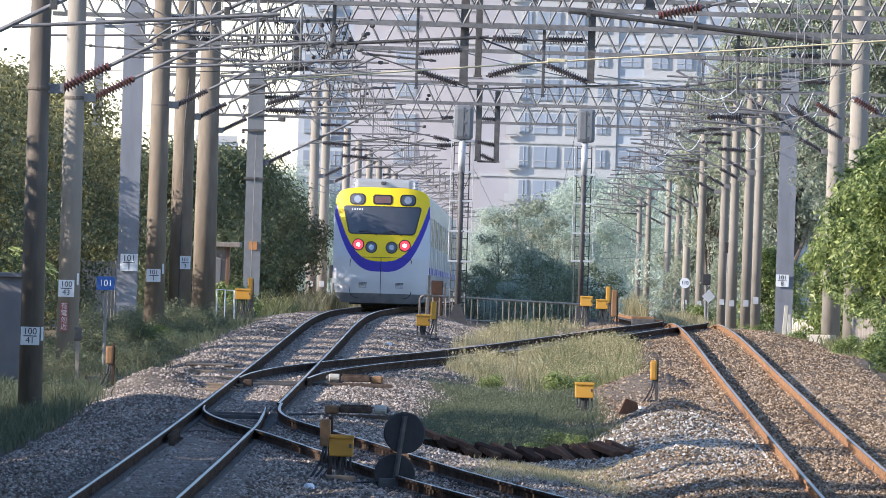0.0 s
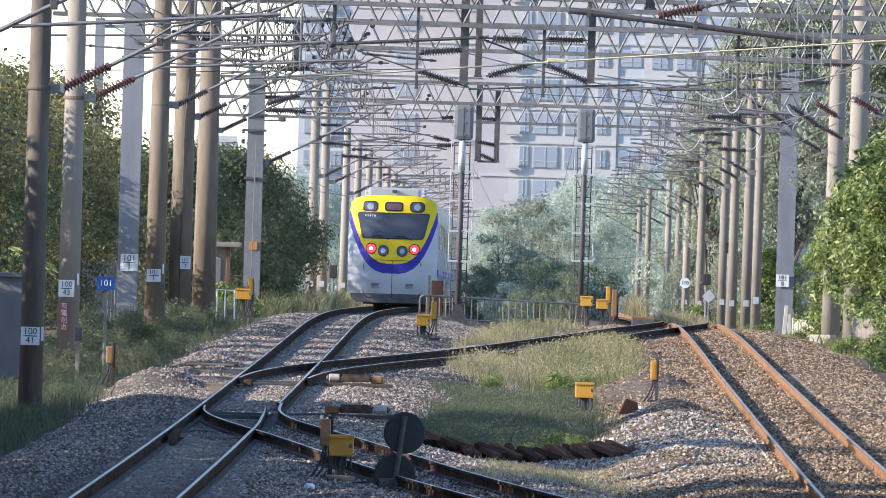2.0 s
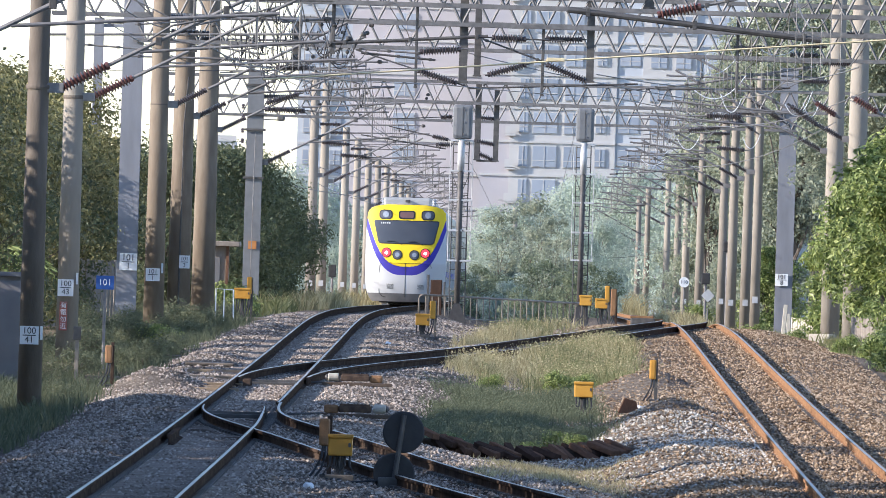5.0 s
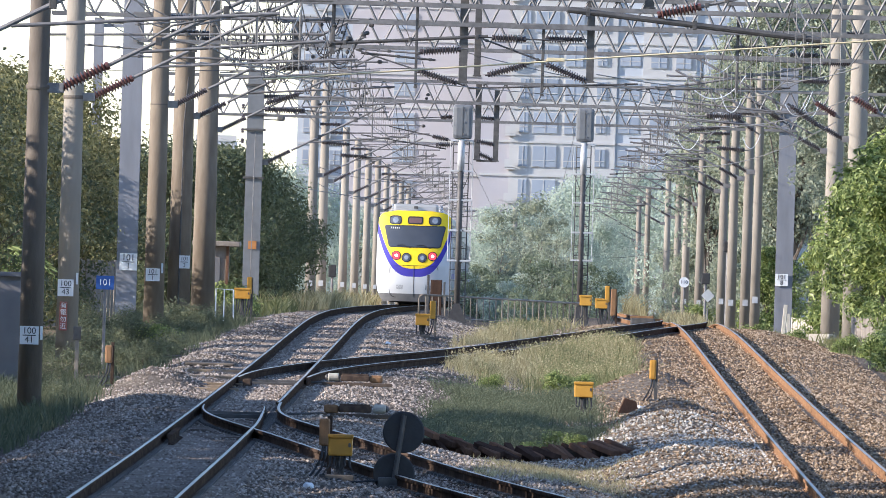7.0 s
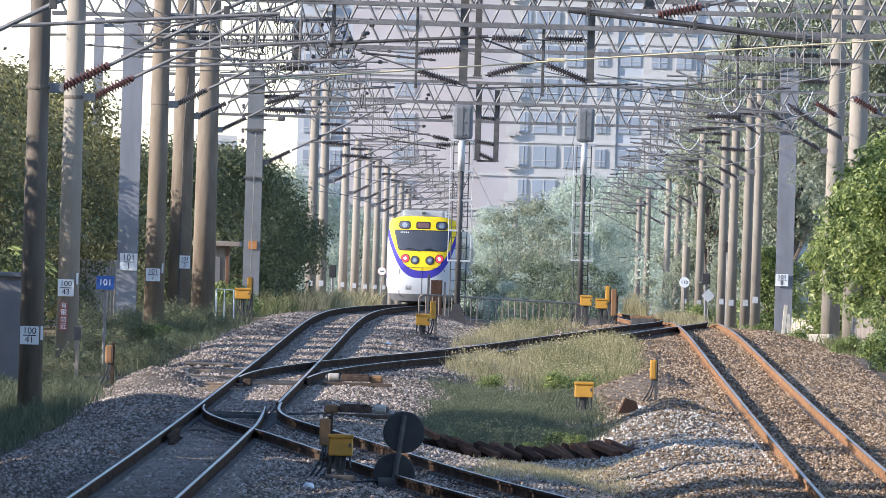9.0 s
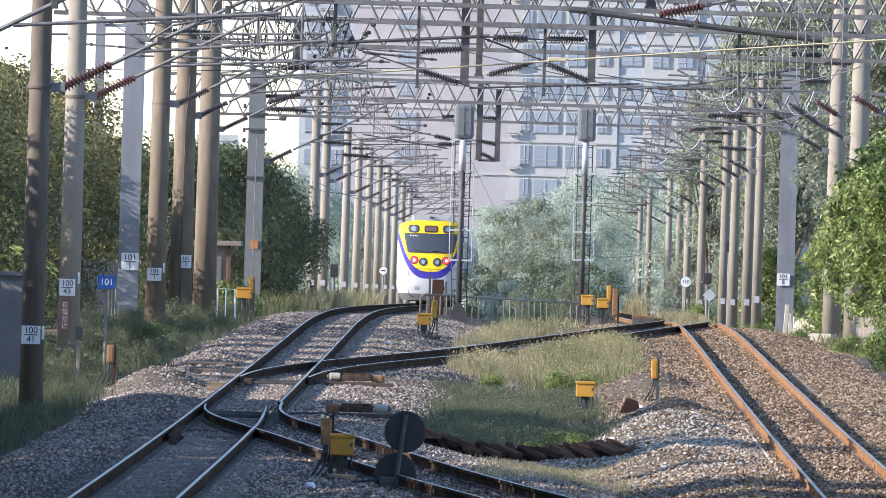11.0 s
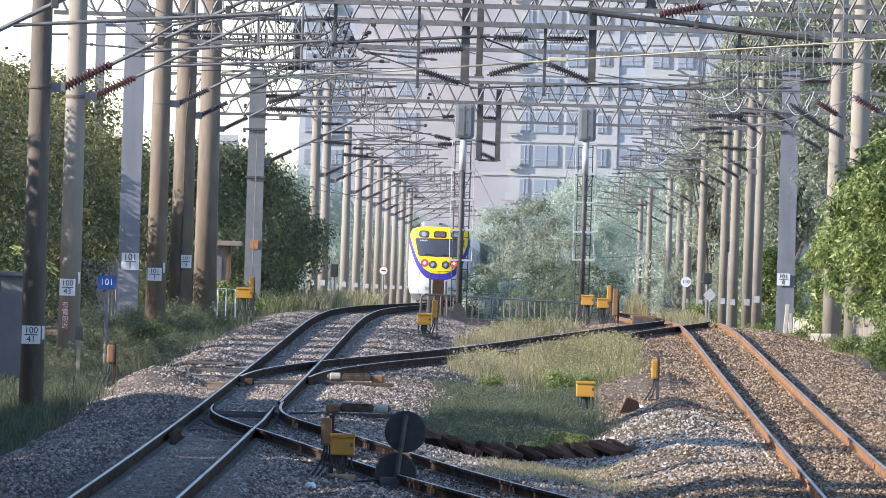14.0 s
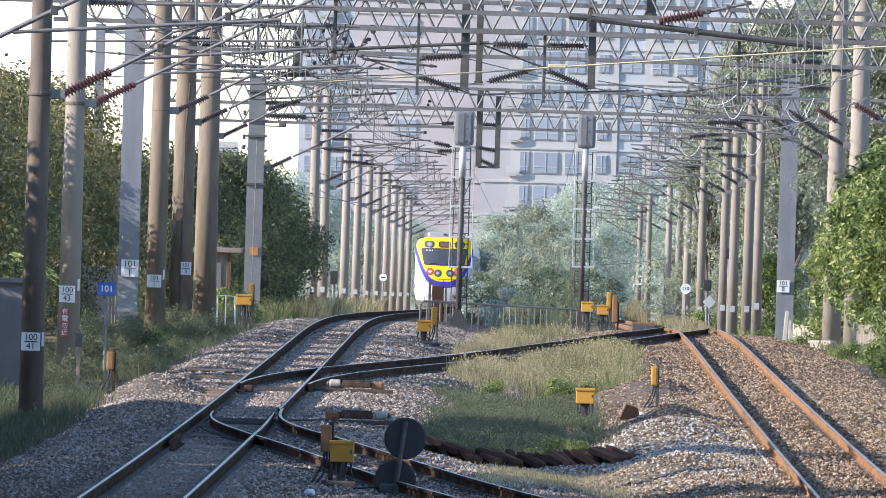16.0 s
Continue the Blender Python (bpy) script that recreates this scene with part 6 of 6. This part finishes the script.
part("board", box(0, -0.12, 2.76 - land_z(6.5, 598), 0.36, 0.02, 0.36, 0.004, Matrix.Rotation(radians(45), 3, "Y")), M["galv_bright"], t)
part("post", lathe([(0.03, 0), (0.03, 0.8)], 8), M["galv"], t)


# ---- grass and weeds ----
def blades(name, mat, count, pick, h0, h1, label, seed, wide=0.0075, heads=0.0):
    """Bent blades of grass in tufts, as one mesh."""
    rnd = random.Random(seed)
    verts, faces = [], []
    while count > 0:
        x0, d0 = pick(rnd)
        tall = rnd.uniform(h0, h1)
        for _ in range(14):
            count -= 1
            x, d = x0 + rnd.gauss(0, 0.13), d0 + rnd.gauss(0, 0.3)
            z = land_z(x, d) - 0.02
            h = tall * rnd.uniform(0.45, 1.1)
            a = rnd.random() * math.tau
            lx, ly = math.cos(a) * h * rnd.uniform(0.15, 0.95), math.sin(a) * h * rnd.uniform(0.1, 0.8)
            w = wide * rnd.uniform(0.6, 1.3)
            o = len(verts)
            verts += [(x - w / 2, d, z), (x + w / 2, d, z), (x + lx * 0.35 - w / 2, d + ly * 0.35, z + h * 0.6), (x + lx * 0.35 + w / 2, d + ly * 0.35, z + h * 0.6), (x + lx, d + ly, z + h)]
            faces += [(o, o + 1, o + 3, o + 2), (o + 2, o + 3, o + 4)]
            if rnd.random() < heads:
                o = len(verts)
                s = rnd.uniform(0.008, 0.02)
                tx, ty, tz = x + lx * 0.9, d + ly * 0.9, z + h * 0.97
                verts += [(tx - s, ty, tz), (tx, ty - s, tz - s * 0.4), (tx + s, ty, tz + s * 0.2), (tx, ty + s * 0.4, tz + s)]
                faces += [(o, o + 1, o + 2), (o, o + 2, o + 3)]
    me = bpy.data.meshes.new(name)
    me.from_pydata(verts, [], faces)
    return tagged(part(name, me, mat), label, "grass", kind="stuff")


def clear_of_rails(x, d):
    t = min(abs(x - left_x(d)), abs(x - right_x(d)))
    if 150 < d < 245:
        t = min(t, abs(x - near_x(d)) + 0.2)
    if 246 < d < 412:
        t = min(t, abs(x - cross_x(d)))
    return t


def zone(d0, d1, x0, x1, gap, patch=0.0):
    def pick(r):
        while True:
            d, x = r.uniform(d0, d1), r.uniform(x0, x1)
            if r.random() > min(1.0, min(x - x0, x1 - x) / (0.22 * (x1 - x0)), min(d - d0, d1 - d) / (0.12 * (d1 - d0))):
                continue
            if clear_of_rails(x, d) > gap and noise.noise(Vector((x * 0.9, d * 0.09, 1.3))) > patch + r.uniform(-.25, .25):
                return x, d
    return pick


blades("meadow_grass", M["weeds"], 36000, zone(228, 285, -1.75, 1.2, 1.3, -0.15), 0.10, 0.28, "green grass patch between the tracks", 1, heads=0.25)
blades("dry_grass", M["straw"], 30000, zone(289, 350, -1.6, 2.0, 1.25, -0.25), 0.18, 0.42, "tall dry straw-coloured weeds between the tracks", 2, heads=0.3)
blades("tall_weeds", M["grass"], 12000, zone(285, 372, -1.0, 2.0, 1.4, 0.0), 0.2, 0.48, "tall green weeds beside the crossover", 3, 0.008, heads=0.5)
blades("dry_grass", M["straw"], 2500, zone(272, 290, -1.2, 1.3, 1.3, -0.2), 0.06, 0.16, "short bleached grass between the weed patches", 14)
blades("dry_grass", M["straw"], 6000, zone(196, 222, -0.8, 1.5, 0.7, -0.25), 0.05, 0.14, "short straw-coloured grass near the old sleepers", 4)
blades("verge_weeds", M["weeds"], 15000, zone(288, 405, -10.4, -6.6, 2.2, -0.3), 0.1, 0.34, "shaded green weeds on the verge by the poles", 5, 0.014, heads=0.35)
blades("verge_weeds", M["weeds"], 9000, zone(200, 285, -9.8, -6.9, 2.7, -0.2), 0.12, 0.4, "dark green verge weeds around the pole feet", 6, 0.014, heads=0.15)
blades("verge_grass", M["straw"], 6000, zone(470, 660, -9.3, -6.3, 1.6, -0.2), 0.35, 0.85, "sunlit pale grass beside the far track", 7, 0.03, heads=0.4)
blades("verge_grass", M["grass"], 6000, zone(430, 640, -10.5, -6.9, 1.6, -0.2), 0.35, 0.9, "green grass beside the far track", 8, 0.03, heads=0.4)
blades("verge_weeds", M["grass"], 4500, zone(345, 600, 6.8, 9.5, 3.0, -0.05), 0.1, 0.4, "sunlit weeds along the verge under the trees", 9, 0.025, heads=0.4)
blades("fence_weeds", M["straw"], 900, zone(415, 450, -1.2, 1.2, 1.2, -0.2), 0.12, 0.4, "pale weeds in front of the pipe railing", 10, 0.02, heads=0.4)
blades("reed_grass", M["straw"], 2500, zone(560, 640, 4.6, 6.5, 1.0, -0.5), 0.2, 0.6, "pale dry grass far along the rusty track", 11, 0.03, heads=0.5)
blades("plume_grass", M["straw"], 1500, zone(930, 960, 5.2, 6.4, 1.1, -0.6), 0.8, 1.5, "pale plumed grass far along the rusty track", 12, 0.04, heads=0.6)


# ---- litter and scrap ----
def lump(name, x, d, r, mat, label, category, seed):
    rnd = random.Random(seed)
    bm = bmesh.new()
    bmesh.ops.create_icosphere(bm, subdivisions=2, radius=r)
    for v in bm.verts:
        v.co *= rnd.uniform(0.75, 1.2)
        v.co.z = max(v.co.z * 0.8, -r * 0.4)
    t = part(name, bm, mat)
    t.matrix_basis = pose(x, d, land_z(x, d) + r * 0.3)
    return tagged(t, label, category, "scattered litter")


lump("plastic_bag", 1.78, 264, 0.075, M["white_paint"], "crumpled white plastic bag on the ballast", "litter", 1)
lump("plastic_bag", -2.62, 187, 0.07, M["white_paint"], "small crumpled white bag by the junction box", "litter", 2)
lump("plastic_bag", -3.05, 330, 0.06, M["white_paint"], "small white scrap of litter by the track", "litter", 3)
g = land_z(1.62, 262)
t = thing("scrap_plate", pose(1.62, 262, g, 0, 0, 20), "bent rusty steel plate lying on the ballast", "scrap metal")
bm = bmesh.new()
add_rings(bm, [[(-0.22, 0, 0), (0.20, 0.1, 0), (0.12, 0.05, 0.20), (-0.10, 0, 0.26)], [(-0.22, 0.03, 0), (0.20, 0.13, 0), (0.12, 0.08, 0.20), (-0.10, 0.03, 0.26)]])
part("plate", bm, M["timber"], t)
g = land_z(2.75, 405)
t = thing("point_machine", pose(2.75, 405, g), "orange-painted point machine beside the far turnout", "point machine", "point machines")
part("case", box(0, 0, 0.14, 0.62, 0.5, 0.24, 0.03), M["dark_steel"], t)
part("cover", box(-0.02, 0, 0.28, 0.60, 0.48, 0.07, 0.02), M["orange_worn"], t, "orange painted cover")
part("motor", box(0.40, 0, 0.16, 0.22, 0.3, 0.18, 0.03), M["orange_worn"], t)
part("throw_rod", tube([(0.5, 0, 0.1), (1.1, 0, 0.08)], 0.022, 6), M["dark_steel"], t)


# ---- what moves ----
def motions():
    rows = []
    for t, d in [(0.0, 483), (1.5, 511), (3.5, 548), (7.0, 617), (9.0, 659), (12.5, 730), (14.5, 772), (16.0, 803)]:
        rows.append((t, pose(left_x(d), d, 2.08)))
    walk(train, rows)
    # the points are thrown once the train has cleared the section
    rows = []
    for t, k in [(0.0, 0.0), (12.4, 0.0), (12.7, 0.06), (13.0, 0.42), (13.3, 0.85), (13.6, 1.0), (16.0, 1.0)]:
        rows.append((t, pose(left_x(HEEL), HEEL, 0, 0, 0, -k * math.degrees(0.115 / (TIP - HEEL)))))
    walk(switch_blades, rows)


motions()
